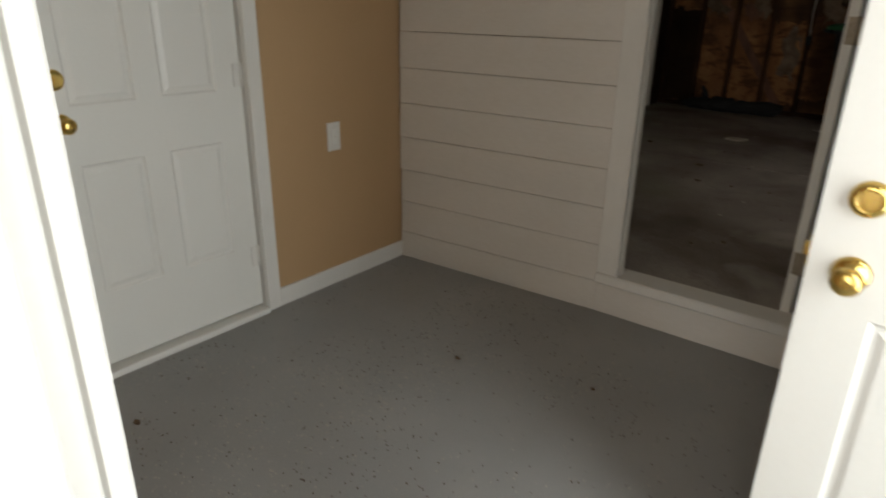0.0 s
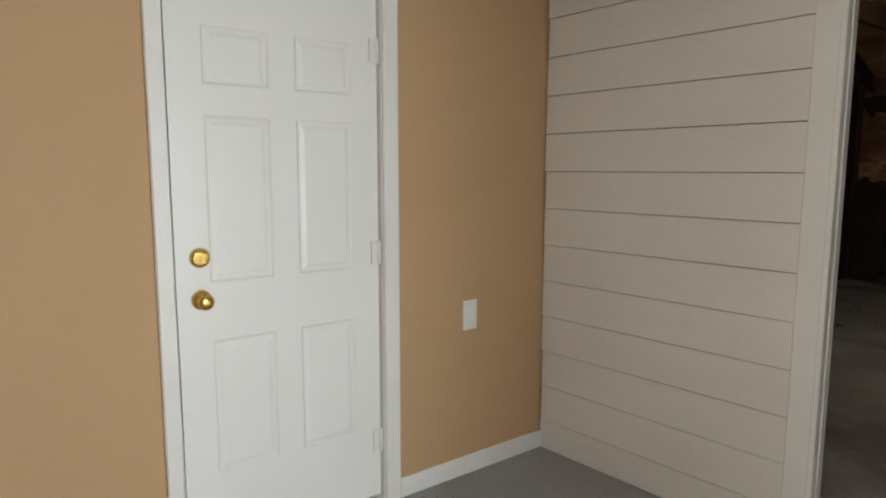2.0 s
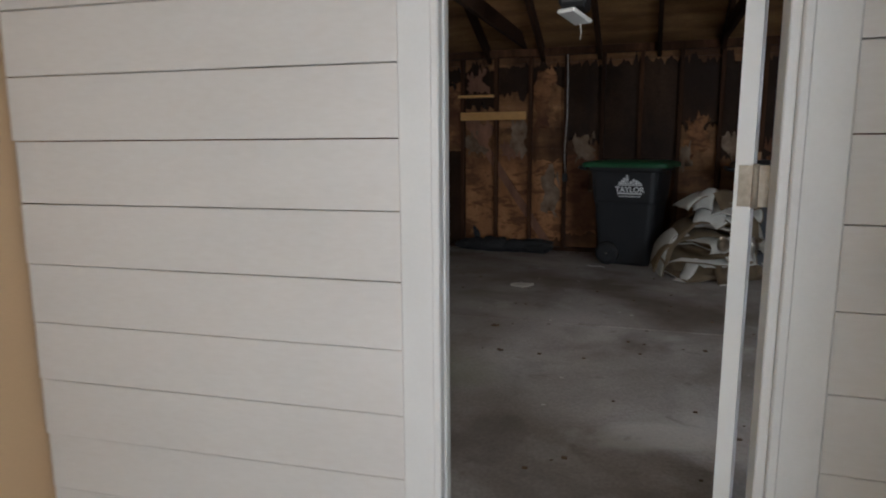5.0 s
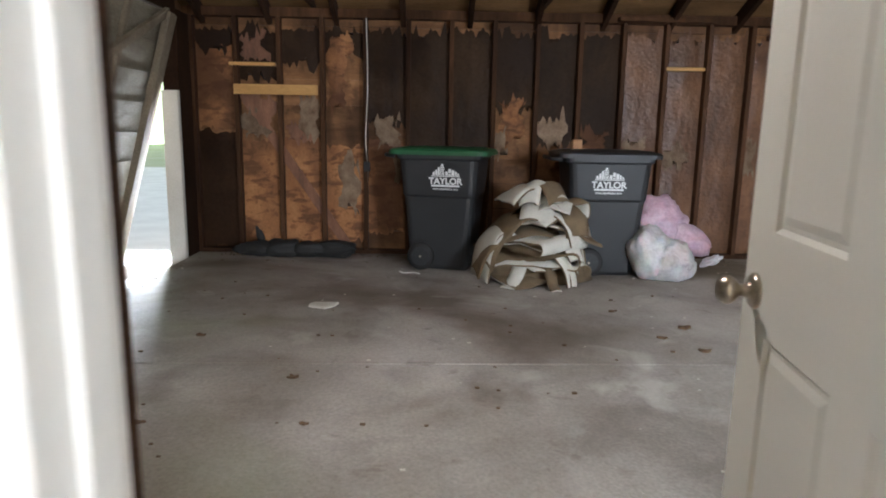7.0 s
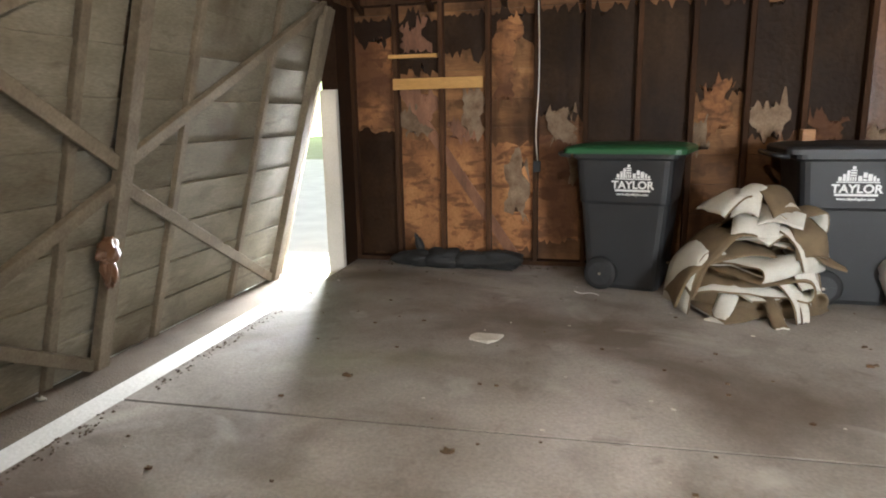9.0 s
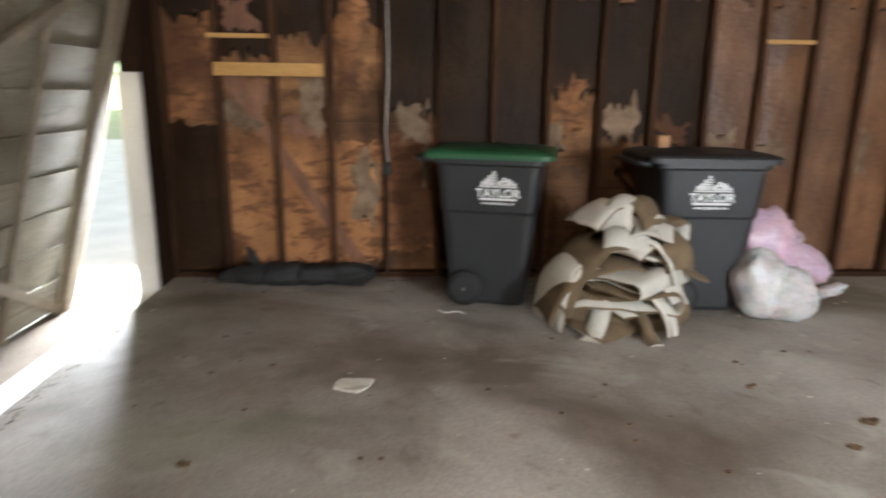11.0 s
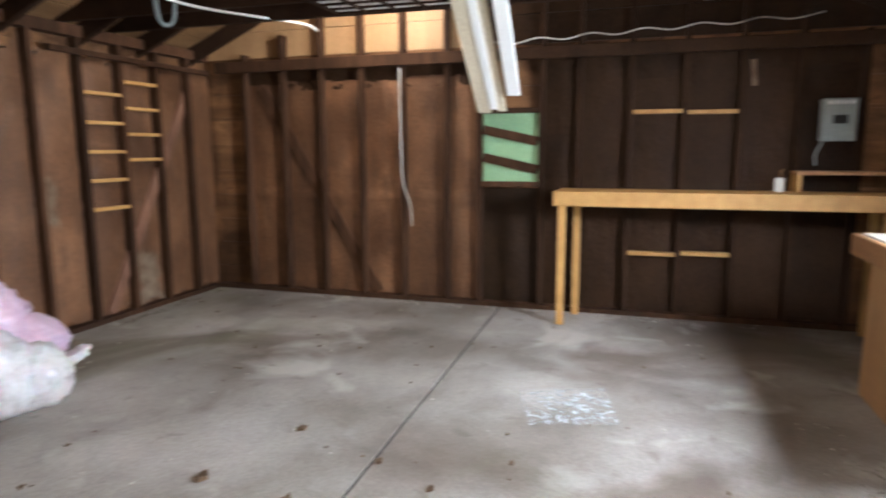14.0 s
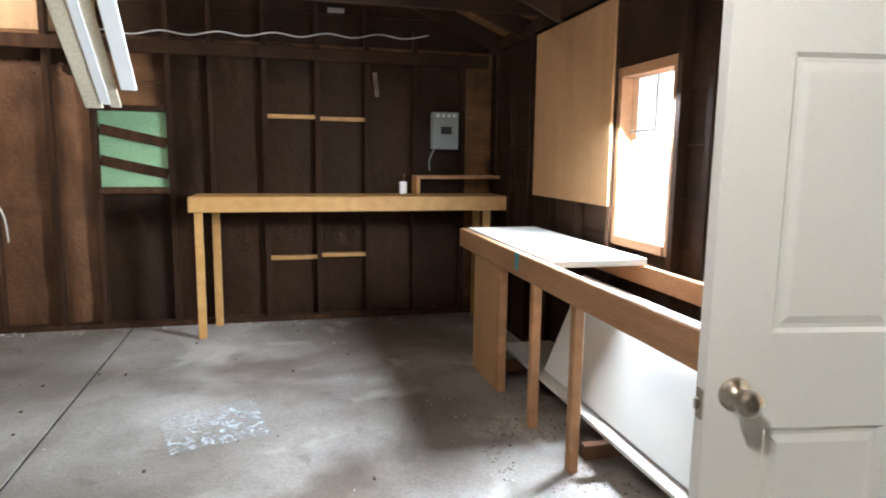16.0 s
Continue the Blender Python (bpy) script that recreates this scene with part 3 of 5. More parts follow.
# studs
for k in range(-1, 18):
    x = 5.495 - 0.394 * (k - 1)
    if x < XD:
        continue
    solid("stud", M_STUD, x - 0.02, x + 0.02, YF, YF + 0.088, G + 0.04, 2.30, parent=wall_north, b=0.003)
solid("sole_plate", M_STUD, XD, XR, YF - 0.005, YF + 0.088, G, G + 0.04, parent=wall_north)
solid("top_plate", M_STUD, XD, XR, YF - 0.004, YF + 0.088, 2.30, 2.38, parent=wall_north)
STUDS_E = [0.40, 0.80, 1.19, 1.58, 1.98, 2.37, 2.67, 3.19, 3.48, 3.88, 4.27, 4.66, 5.05, 5.45]
for y in STUDS_E:
    # studs and girt take the darker wood south of about y 3
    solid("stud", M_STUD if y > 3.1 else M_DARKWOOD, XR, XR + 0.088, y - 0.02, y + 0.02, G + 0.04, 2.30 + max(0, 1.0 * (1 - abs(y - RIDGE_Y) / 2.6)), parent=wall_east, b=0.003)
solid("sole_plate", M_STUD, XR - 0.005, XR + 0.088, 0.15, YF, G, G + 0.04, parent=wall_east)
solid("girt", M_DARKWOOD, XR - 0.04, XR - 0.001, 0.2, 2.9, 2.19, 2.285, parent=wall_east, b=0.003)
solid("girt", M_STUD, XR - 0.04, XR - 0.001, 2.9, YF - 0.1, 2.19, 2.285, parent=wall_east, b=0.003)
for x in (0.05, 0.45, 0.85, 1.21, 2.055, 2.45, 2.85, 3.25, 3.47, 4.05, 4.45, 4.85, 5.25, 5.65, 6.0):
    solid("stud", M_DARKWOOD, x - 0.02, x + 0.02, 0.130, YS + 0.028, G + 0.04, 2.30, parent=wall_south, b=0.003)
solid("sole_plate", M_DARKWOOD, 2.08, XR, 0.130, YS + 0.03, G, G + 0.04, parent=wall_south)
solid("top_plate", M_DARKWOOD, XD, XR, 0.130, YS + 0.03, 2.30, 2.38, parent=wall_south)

# paper sheets between the studs
def paper_sheet(wall, axis, face, a0, a1, z0, z1, seed, material=M_PAPER, ragged=0.0, crease=0.0):
    bm = bmesh.new()
    nu, nv = 16, max(10, int((z1 - z0) * 26))
    rows = []
    for j in range(nv + 1):
        row = []
        for i in range(nu + 1):
            u, v = i / nu, j / nv
            a, z = a0 + (a1 - a0) * u, z0 + (z1 - z0) * v
            if ragged > 0.15:
                tear = noise.noise(Vector((z * 7, seed, u > 0.5))) + 0.5 * noise.noise(Vector((z * 23, seed, u > 0.5)))
                a += ((a0 + a1) / 2 - a) * min(0.75, max(0.0, 0.18 + 0.9 * tear)) * abs(2 * u - 1)
            p = Vector((a * 3.1, z * 2.6, seed * 1.7))
            off = 0.014 * math.sin(math.pi * u) * (0.6 + noise.noise(p) * 1.2) + 0.006 * noise.noise(p * 4) + 0.011 * abs(noise.noise(p * 7)) + crease * math.exp(-((z - 1.06) / 0.03) ** 2)
            if ragged and (j == 0 or j == nv):
                z += ragged * (noise.noise(Vector((a * 9, seed, j))) + 0.9 * noise.noise(Vector((a * 34, seed, j))))
            row.append(bm.verts.new((a, face - off - 0.004, z) if axis == "y" else (face - off - 0.004, a, z)))
        rows.append(row)
    for j in range(nv):
        for i in range(nu):
            bm.faces.new((rows[j][i], rows[j][i + 1], rows[j + 1][i + 1], rows[j + 1][i])).smooth = True
    return part("paper_sheet", bm, material, wall)


for i, (y0, y1) in enumerate(zip(STUDS_E, STUDS_E[1:])):
    if 2.6 < y0 < 3.1:
        paper_sheet(wall_east, "x", XR + 0.085, y0 + 0.02, y1 - 0.02, G + 0.04, 1.16, 31 + i)
        continue
    # bays south of y 3.1 take the darker brown
    paper_sheet(wall_east, "x", XR + 0.085, y0 + 0.02, y1 - 0.02, G + 0.04, 2.08 + 0.015 * (i % 3), 31 + i, M_KRAFT if y0 > 3.1 else M_DARKBROWN, ragged=0.02, crease=0.022)
    # dark sheet stands in for the shade of the recess under the girt
    paper_sheet(wall_east, "x", XR + 0.088, y0 + 0.02, y1 - 0.02, 2.02, 2.30, 431 + i, M_DARKBROWN)
xs = [5.495 - 0.394 * (k - 1) for k in range(-1, 18)]
for i, x in enumerate(xs):
    if x - 0.374 < XD + 0.02:
        continue
    z0, z1 = G + 0.04, 2.2
    if x < 3.0:
        z0 = (1.05, 1.35, 1.0, 1.2, 1.5, 1.1)[i % 6]
    if x < 1.0:
        z0 = (1.9, 1.75, 2.0)[i % 3]
    paper_sheet(wall_north, "y", YF + 0.085, x - 0.374, x - 0.02, z0, z1, 71 + i, M_KRAFT if x > 3.4 else M_PAPER, ragged=0.14)

# stained fibreboard low in the western bays, torn paper and scraps above it
M_RUST = mat("rust_stained_board", (0.450, 0.215, 0.090), (0.1900, 0.0808, 0.0323), 0.7, 2.6, 60, 0.4, stretch=(1, 1, 0.8), spread=0.42, random_tone=0.22, spec=0.2)
grime(M_RUST, (0.085, 0.036, 0.018), ((1.5, (1, 1, 0.7), 0.46, 0.62, 0.85), (5.0, (1, 1, 2.4), 0.52, 0.62, 0.7), (14.0, (1, 1, 1), 0.56, 0.66, 0.5)))
M_STAIN = mat("water_stained_paper", (0.283, 0.209, 0.142), (0.1147, 0.0641, 0.0351), 0.75, 9, 60, 0.5, random_tone=0.3, spec=0.2)
BAYS = ((-0.80, -0.44, 0.18, 1.28, M_DARKBROWN), (-0.80, -0.44, 1.30, 2.06, M_RUST), (-0.40, -0.06, 0.24, 1.20, M_RUST), (-0.02, 0.34, 0.24, 1.22, M_RUST), (0.38, 0.74, 0.26, 1.16, M_RUST), (0.78, 1.12, 0.34, 1.22, M_RUST), (1.18, 1.50, 0.24, 0.95, M_PAPER))
for i, (x0, x1, z0, z1, mt) in enumerate(BAYS):
    paper_sheet(wall_north, "y", YF + 0.080, x0, x1, z0, z1, 201 + i, mt, ragged=0.07)
SCRAPS = ((-0.40, -0.08, 1.24, 1.44, M_STAIN), (-0.34, -0.06, 1.36, 1.60, M_FADED), (0.02, 0.30, 1.20, 1.36, M_FADED), (0.14, 0.34, 1.24, 1.60, M_STAIN), (-0.38, -0.10, 1.92, 2.14, M_FADED), (0.40, 0.60, 1.48, 2.02, M_RUST), (0.44, 0.66, 1.96, 2.16, M_RUST), (0.50, 0.72, 0.55, 1.02, M_STAIN), (0.84, 1.10, 1.16, 1.44, M_STAIN), (1.02, 1.12, 0.86, 1.10, M_STAIN), (2.00, 2.26, 1.22, 1.60, M_RUST), (1.96, 2.12, 1.08, 1.30, M_STAIN), (2.36, 2.66, 1.20, 1.44, M_STAIN), (2.76, 3.06, 1.15, 1.32, M_RUST), (3.16, 3.42, 1.08, 1.26, M_STAIN), (3.56, 3.84, 1.04, 1.18, M_STAIN), (4.34, 4.46, 0.95, 1.25, M_STAIN), (5.14, 5.44, 0.2, 0.62, M_STAIN))
for i, (x0, x1, z0, z1, mt) in enumerate(SCRAPS):
    paper_sheet(wall_north, "y", YF + 0.062 - 0.002 * (i % 3), x0, x1, z0, z1, 301 + i, mt, ragged=0.16)

# roof
bm = bmesh.new()
n = 14
for side in (-1, 1):
    y_e = RIDGE_Y + side * (YF - RIDGE_Y + 0.35)
    z_e = EAVE + 0.12 - 0.35 * (RIDGE - EAVE) / (YF - RIDGE_Y)
    for k in range(n):
        a, c = k / n, (k + 1) / n - 0.004
        beam(bm, (XD - 0.3, RIDGE_Y + (y_e - RIDGE_Y) * (a + c) / 2, RIDGE + 0.12 + (z_e - RIDGE - 0.12) * (a + c) / 2), (XR + 0.4, RIDGE_Y + (y_e - RIDGE_Y) * (a + c) / 2, RIDGE + 0.12 + (z_e - RIDGE - 0.12) * (a + c) / 2),
             math.hypot(y_e - RIDGE_Y, z_e - RIDGE - 0.12) * (c - a), 0.025, up=(0, side * (RIDGE + 0.12 - z_e), abs(y_e - RIDGE_Y)))
# unseen underlay added to stop sun through the roof board gaps
for side in (-1, 1):
    y_e = RIDGE_Y + side * (YF - RIDGE_Y + 0.35)
    beam(bm, (XD - 0.3, (RIDGE_Y + y_e) / 2, (RIDGE + 0.12 + z_e) / 2 + 0.04), (XR + 0.4, (RIDGE_Y + y_e) / 2, (RIDGE + 0.12 + z_e) / 2 + 0.04), math.hypot(y_e - RIDGE_Y, z_e - RIDGE - 0.12) + 0.04, 0.02, up=(0, side * (RIDGE + 0.12 - z_e), abs(y_e - RIDGE_Y)))
part("roof", bm, M_ROOF, label="roof boards on the garage rafters", category="roof", kind="structure")
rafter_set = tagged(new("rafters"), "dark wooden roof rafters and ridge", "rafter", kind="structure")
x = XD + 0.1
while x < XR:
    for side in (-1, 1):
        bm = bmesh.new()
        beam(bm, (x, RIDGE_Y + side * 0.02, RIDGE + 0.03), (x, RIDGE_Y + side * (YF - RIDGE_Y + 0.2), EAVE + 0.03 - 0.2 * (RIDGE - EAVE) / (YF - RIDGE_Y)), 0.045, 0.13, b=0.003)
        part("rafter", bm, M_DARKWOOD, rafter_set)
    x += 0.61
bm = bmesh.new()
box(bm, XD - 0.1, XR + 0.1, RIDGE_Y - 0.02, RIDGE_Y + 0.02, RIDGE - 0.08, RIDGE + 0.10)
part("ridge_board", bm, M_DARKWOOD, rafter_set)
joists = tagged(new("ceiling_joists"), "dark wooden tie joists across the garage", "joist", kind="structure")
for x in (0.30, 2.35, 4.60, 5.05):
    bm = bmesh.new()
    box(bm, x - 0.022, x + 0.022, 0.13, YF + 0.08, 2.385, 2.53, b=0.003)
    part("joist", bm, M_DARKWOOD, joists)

# garage door: one leaf of boards on braces, hung open at the foot
gd = thing("garage_door", XD - 0.3, 3.1, 0.1, "weathered wooden tilt-up garage door standing ajar at its foot", "garage door")
GD_TOP, GD_BOT = Vector((XD - 0.03, 0, 2.25)), Vector((XD - 0.66, 0, 0.04))
GD_Y0, GD_Y1 = 0.45, 5.60


def gd_at(y, v, off=0.0):
    """A place on the door, v from the foot to the top, off metres inwards."""
    p = GD_BOT.lerp(GD_TOP, v)
    d = (GD_TOP - GD_BOT).normalized()
    nrm = Vector((d.z, 0, -d.x))
    return Vector((p.x, y, p.z)) + nrm * off


nb = 9
for k in range(nb):
    bm = bmesh.new()
    v0, v1 = k / nb, (k + 1) / nb - 0.003
    d = (GD_TOP - GD_BOT)
    # one plank is broken beside the middle post
    runs = [(GD_Y0, GD_Y1, v0, v1)] if k != 3 else [(GD_Y0, 3.37, v0, v1), (3.412, GD_Y1, v0, v1), (3.3705, 3.4115, v0 + 0.04, v1)]
    for ya, yb, va, vb in runs:
        beam(bm, gd_at(ya, (va + vb) / 2), gd_at(yb, (va + vb) / 2), 0.018, d.length * (vb - va) + 0.012, up=d.normalized() + Vector((0.085, 0, 0)), b=0.002)
    part("plank", bm, M_GDOOR, gd)


def gd_bar(name, y0, v0, y1, v1, w=0.07, t=0.04, off=0.035):
    bm = bmesh.new()
    a, c = gd_at(y0, v0, off), gd_at(y1, v1, off)
    nrm = gd_at(0, 0, 1) - gd_at(0, 0, 0)
    beam(bm, a, c, w, t, up=nrm, b=0.004)
    return part(name, bm, M_GBRACE, gd)


for y in (0.55, 1.35, 2.15, 3.02, 3.85, 4.72, 5.52):
    gd_bar("upright", y, 0.0, y, 1.0, 0.055, 0.04, 0.03)
for y in (1.35, 3.32, 5.3):
    gd_bar("post", y, 0.0, y, 1.0, 0.09, 0.06, 0.085)
for y0, y1 in ((1.35, 3.32), (3.32, 5.3)):
    gd_bar("brace", y0, 0.48, y1, 0.02, 0.07, 0.04, 0.068)
    gd_bar("brace", y0, 0.52, y1, 1.0, 0.07, 0.04, 0.068)
gd_bar("brace", 3.32, 0.48, 1.35, 0.02, 0.07, 0.04, 0.07)
gd_bar("brace", 3.32, 0.52, 1.35, 1.0, 0.07, 0.04, 0.07)
# white jamb board at the far side and header
solid("door_post", M_PALEBOARD, XD - 0.14, XD, 5.50, 5.55, 0.05, 1.62, label="white painted garage door post", category="post", kind="structure")
solid("door_post", M_DARKWOOD, XD - 0.14, XD, 5.551, 5.92, 0.05, 2.30, label="dark wooden corner post", category="post", kind="structure")
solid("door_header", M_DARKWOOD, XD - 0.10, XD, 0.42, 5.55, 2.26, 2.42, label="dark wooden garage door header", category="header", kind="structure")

lamp("door_gap_daylight", "AREA", look((XD - 0.34, 6.6, 0.85), (XD - 0.20, 3.4, 0.0)), 950, (0.97, 0.99, 1.0), size=0.40, size_y=0.9)
# drive added and coloured near white in place of overexposed ground
structure("driveway", M_GAP, -16, XD - 0.70, -2, 22, -0.12, -0.035, label="concrete drive outside the garage, coloured near white for blown-out daylight", category="driveway", b=0.004)
# pale strip stands in for the band of light beside the slab
structure("slab_edge_light", M_GAP, XD - 0.24, XD - 0.03, 0.2, 5.5, -0.1, 0.09, label="pale strip standing in for the light along the slab edge", category="kerb", b=0.004)

# emissive sheets stand in for the overexposed outdoors
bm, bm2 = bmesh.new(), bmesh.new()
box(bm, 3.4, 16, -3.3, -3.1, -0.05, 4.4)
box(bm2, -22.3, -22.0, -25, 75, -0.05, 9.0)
M_GLOWDROP = plain("white_glow_backdrop", (0.92, 0.96, 1.0), 0.9, 0.0, 5.0)
part("backdrop", bm2, plain("green_glow_backdrop", (0.78, 0.97, 0.58), 0.9, 0.0, 5.0), label="green-white glowing sheet standing in for bright outdoors beyond the garage door", category="backdrop", kind="structure")
part("backdrop", bm, M_GLOWDROP, label="white glowing sheet standing in for bright outdoors beyond the window", category="backdrop", kind="structure")

# wheeled bins
def bin_parts(lid_mat, lid_label, label, x, y, rz, shift=0.0):
    root = new("wheeled_bin")
    tagged(root, label, "rubbish bin", "wheeled bins against the stud wall")
    root.matrix_basis = pose(x, y, G, 0, 0, rz)

    def add(name, bm, material, tag="", parent=root):
        return child(name, mesh_of(name, bm, material), parent, Matrix.Identity(4), tag)

    # body: loft of rounded rectangles, wheels at the -x end
    bm = bmesh.new()
    prof = [(0.0, -0.24, 0.235, 0.22), (0.03, -0.27, 0.25, 0.235), (0.30, -0.29, 0.27, 0.25), (0.62, -0.315, 0.295, 0.27), (0.64, -0.325, 0.305, 0.28), (0.93, -0.35, 0.325, 0.30), (0.945, -0.375, 0.35, 0.315), (0.985, -0.375, 0.35, 0.315)]
    rings = []
    for z, x0, x1, hy in prof:
        r, ring = 0.06, []
        for cx, cy, a0 in ((x1 - r, hy - r, 0), (x0 + r, hy - r, 90), (x0 + r, -hy + r, 180), (x1 - r, -hy + r, 270)):
            for s in range(4):
                a = radians(a0 + 30 * s)
                ring.append(bm.verts.new((cx + r * math.cos(a), cy + r * math.sin(a), z)))
        rings.append(ring)
    for a, c in zip(rings, rings[1:]):
        for k in range(16):
            bm.faces.new((a[k], a[(k + 1) % 16], c[(k + 1) % 16], c[k]))
    bm.faces.new(rings[0][::-1])
    bm.faces.new(rings[-1])
    add("body", bm, M_BIN)
    # lid: shallow dome with a lip
    bm = bmesh.new()
    rings = []
    for z, x0, x1, hy in ((0.975, -0.44, 0.405, 0.335), (1.005, -0.44, 0.405, 0.335), (1.02, -0.425, 0.39, 0.32), (1.035, -0.36, 0.33, 0.26), (1.04, -0.30, 0.27, 0.20)):
        r, ring = 0.07, []
        for cx, cy, a0 in ((x1 - r, hy - r, 0), (x0 + r, hy - r, 90), (x0 + r, -hy + r, 180), (x1 - r, -hy + r, 270)):
            for s in range(4):
                a = radians(a0 + 30 * s)
                ring.append(bm.verts.new((cx + r * math.cos(a), cy + r * math.sin(a), z)))
        rings.append(ring)
    for a, c in zip(rings, rings[1:]):
        for k in range(16):
            bm.faces.new((a[k], a[(k + 1) % 16], c[(k + 1) % 16], c[k]))
    bm.faces.new(rings[0][::-1])
    bm.faces.new(rings[-1])
    add("lid", bm, lid_mat, lid_label)
    bm = bmesh.new()
    tube(bm, [(-0.40, -0.24, 0.955), (-0.47, -0.24, 0.965), (-0.49, -0.20, 0.968), (-0.49, 0.20, 0.968), (-0.47, 0.24, 0.965), (-0.40, 0.24, 0.955)], 0.016)
    add("handle", bm, M_BIN)
    for s in (-1, 1):
        bm = bmesh.new()
        m = Matrix.Translation((-0.15, s * 0.275, 0.118)) @ Matrix.Rotation(radians(90), 4, "X")
        lathe(bm, [(0.06, -0.028), (0.108, -0.028), (0.118, -0.018), (0.118, 0.018), (0.108, 0.028), (0.06, 0.028)], m, 28)
        w = add("wheel", bm, M_BLACK, "black rubber wheel")
        bm = bmesh.new()
        lathe(bm, [(0.082, -0.032), (0.082, 0.032)], m, 20)
        add("hub", bm, M_BIN, "", w)
        for k in range(6):
            bm = bmesh.new()
            a = k * math.tau / 6
            mm = m @ Matrix.Rotation(a, 4, "Z")
            vs = [bm.verts.new(mm @ Vector(p)) for p in ((0.012, -0.008, 0.036), (0.075, -0.008, 0.036), (0.075, 0.008, 0.036), (0.012, 0.008, 0.036), (0.012, -0.008, -0.036), (0.075, -0.008, -0.036), (0.075, 0.008, -0.036), (0.012, 0.008, -0.036))]
            for q in ((0, 1, 2, 3), (7, 6, 5, 4), (0, 4, 5, 1), (1, 5, 6, 2), (2, 6, 7, 3), (3, 7, 4, 0)):
                bm.faces.new([vs[i] for i in q])
            add("spoke", bm, M_BIN, "", w)
        bm = bmesh.new()
        lathe(bm, [(0.010, -0.040), (0.010, 0.040)], m, 10)
        add("axle_cap", bm, M_NICKEL, "small bright axle cap", w)
    # printed emblem on the side: skyline, word and line below
    emblem = new("emblem")
    emblem.parent = root
    tilt = math.degrees(math.atan((0.30 - 0.28) / (0.93 - 0.64)))
    emblem.matrix_basis = pose(-0.02 + shift, -0.2865, 0.675, 90 + tilt, 0, 0) @ Matrix.Diagonal((1.2, 1.2, 1, 1))
    bm = bmesh.new()
    for x0, x1, y0, y1 in ((-0.070, -0.056, 0.113, 0.150), (-0.053, -0.040, 0.113, 0.168), (-0.037, -0.008, 0.165, 0.172), (-0.037, -0.008, 0.152, 0.160), (-0.037, -0.008, 0.139, 0.147), (-0.030, -0.015, 0.175, 0.190), (-0.037, -0.030, 0.113, 0.135), (-0.026, -0.019, 0.113, 0.135), (-0.015, -0.008, 0.113, 0.135), (-0.090, -0.074, 0.113, 0.135), (0.0, 0.018, 0.113, 0.140), (0.022, 0.040, 0.130, 0.158), (0.022, 0.040, 0.113, 0.124), (0.044, 0.064, 0.113, 0.150), (0.068, 0.080, 0.113, 0.140), (0.084, 0.096, 0.113, 0.128), (-0.098, 0.102, 0.104, 0.110), (-0.10, 0.10, 0.034, 0.046)):
        box(bm, x0, x1, y0, y1, 0.0, 0.002)
    child("skyline_print", mesh_of("skyline_print", bm, M_PRINT), emblem, Matrix.Identity(4), "white printed skyline")
    for text, size, yy in (("TAYLOR", 0.062, 0.052), ("www.cityoftaylor.com", 0.020, 0.012)):
        cu = bpy.data.curves.new("text", "FONT")
        cu.body, cu.size, cu.extrude, cu.align_x, cu.offset = text, size, 0.001, "CENTER", size * 0.03
        tmp = bpy.data.objects.new("tmp", cu)
        me = bpy.data.meshes.new_from_object(tmp)
        bpy.data.objects.remove(tmp)
        me.materials.append(M_PRINT)
        me.transform(Matrix.Translation((0, yy, 0.001)))
        child("lettering", me, emblem, Matrix.Identity(4), "white printed lettering")
    return root


bin_parts(M_GREEN, "green plastic lid", "dark grey wheeled bin with a green lid", 1.52, 5.40, -14, 0.075)
bin_parts(M_BIN, "dark grey lid", "dark grey wheeled bin with a dark lid, behind the carpet heap", 2.86, 5.26, -2)

# right-hand bench along the east wall
bench = thing("workbench", 5.94, 1.3, G, "long yellow pine workbench against the east wall", "workbench")
BT = 1.171
solid("tabletop", M_NEWWOOD, 5.735, XR - 0.042, 0.16, 2.49, BT - 0.02, BT, parent=bench, b=0.002)
solid("front_rail", M_NEWWOOD, 5.70, 5.735, 0.135, 2.50, BT - 0.11, BT + 0.001, parent=bench, b=0.004)
solid("end_rail", M_NEWWOOD, 5.735, XR - 0.042, 2.465, 2.50, BT - 0.11, BT - 0.021, parent=bench, b=0.003)
for x, y in ((5.737, 2.41), (6.08, 2.33), (5.737, 0.28), (6.03, 0.28)):
    solid("leg", M_NEWWOOD, x, x + 0.04, y, y + 0.055, G, BT - 0.021, parent=bench, b=0.003)

# bench under the window
wb = thing("workbench", 3.8, 0.45, G, "rough wooden workbench under the window with a pale top", "workbench")
T2 = 1.0
solid("tabletop", M_PALEBOARD, 3.60, 4.99, 0.20, 0.675, T2 - 0.021, T2 + 0.012, parent=wb, b=0.003)
solid("front_rail", M_REDWOOD, 2.25, 5.02, 0.68, 0.72, T2 - 0.115, T2 + 0.004, parent=wb, b=0.005)
solid("back_rail", M_REDWOOD, 2.25, 5.02, 0.185, 0.22, T2 - 0.115, T2 - 0.022, parent=wb, b=0.004)
solid("end_panel", M_PLY, 4.345, 4.80, 0.655, 0.679, G, T2 - 0.02, parent=wb, b=0.002)
for x in (3.79, 3.33, 2.45):
    solid("leg", M_REDWOOD, x, x + 0.045, 0.635, 0.679, G, T2 - 0.022, parent=wb, b=0.004)
solid("leg", M_REDWOOD, 4.30, 4.34, 0.63, 0.68, G, T2 - 0.022, parent=wb, b=0.004)
solid("shelf", M_PALEBOARD, 2.3, 4.70, 0.19, 0.52, 0.285, 0.305, parent=wb, b=0.002)
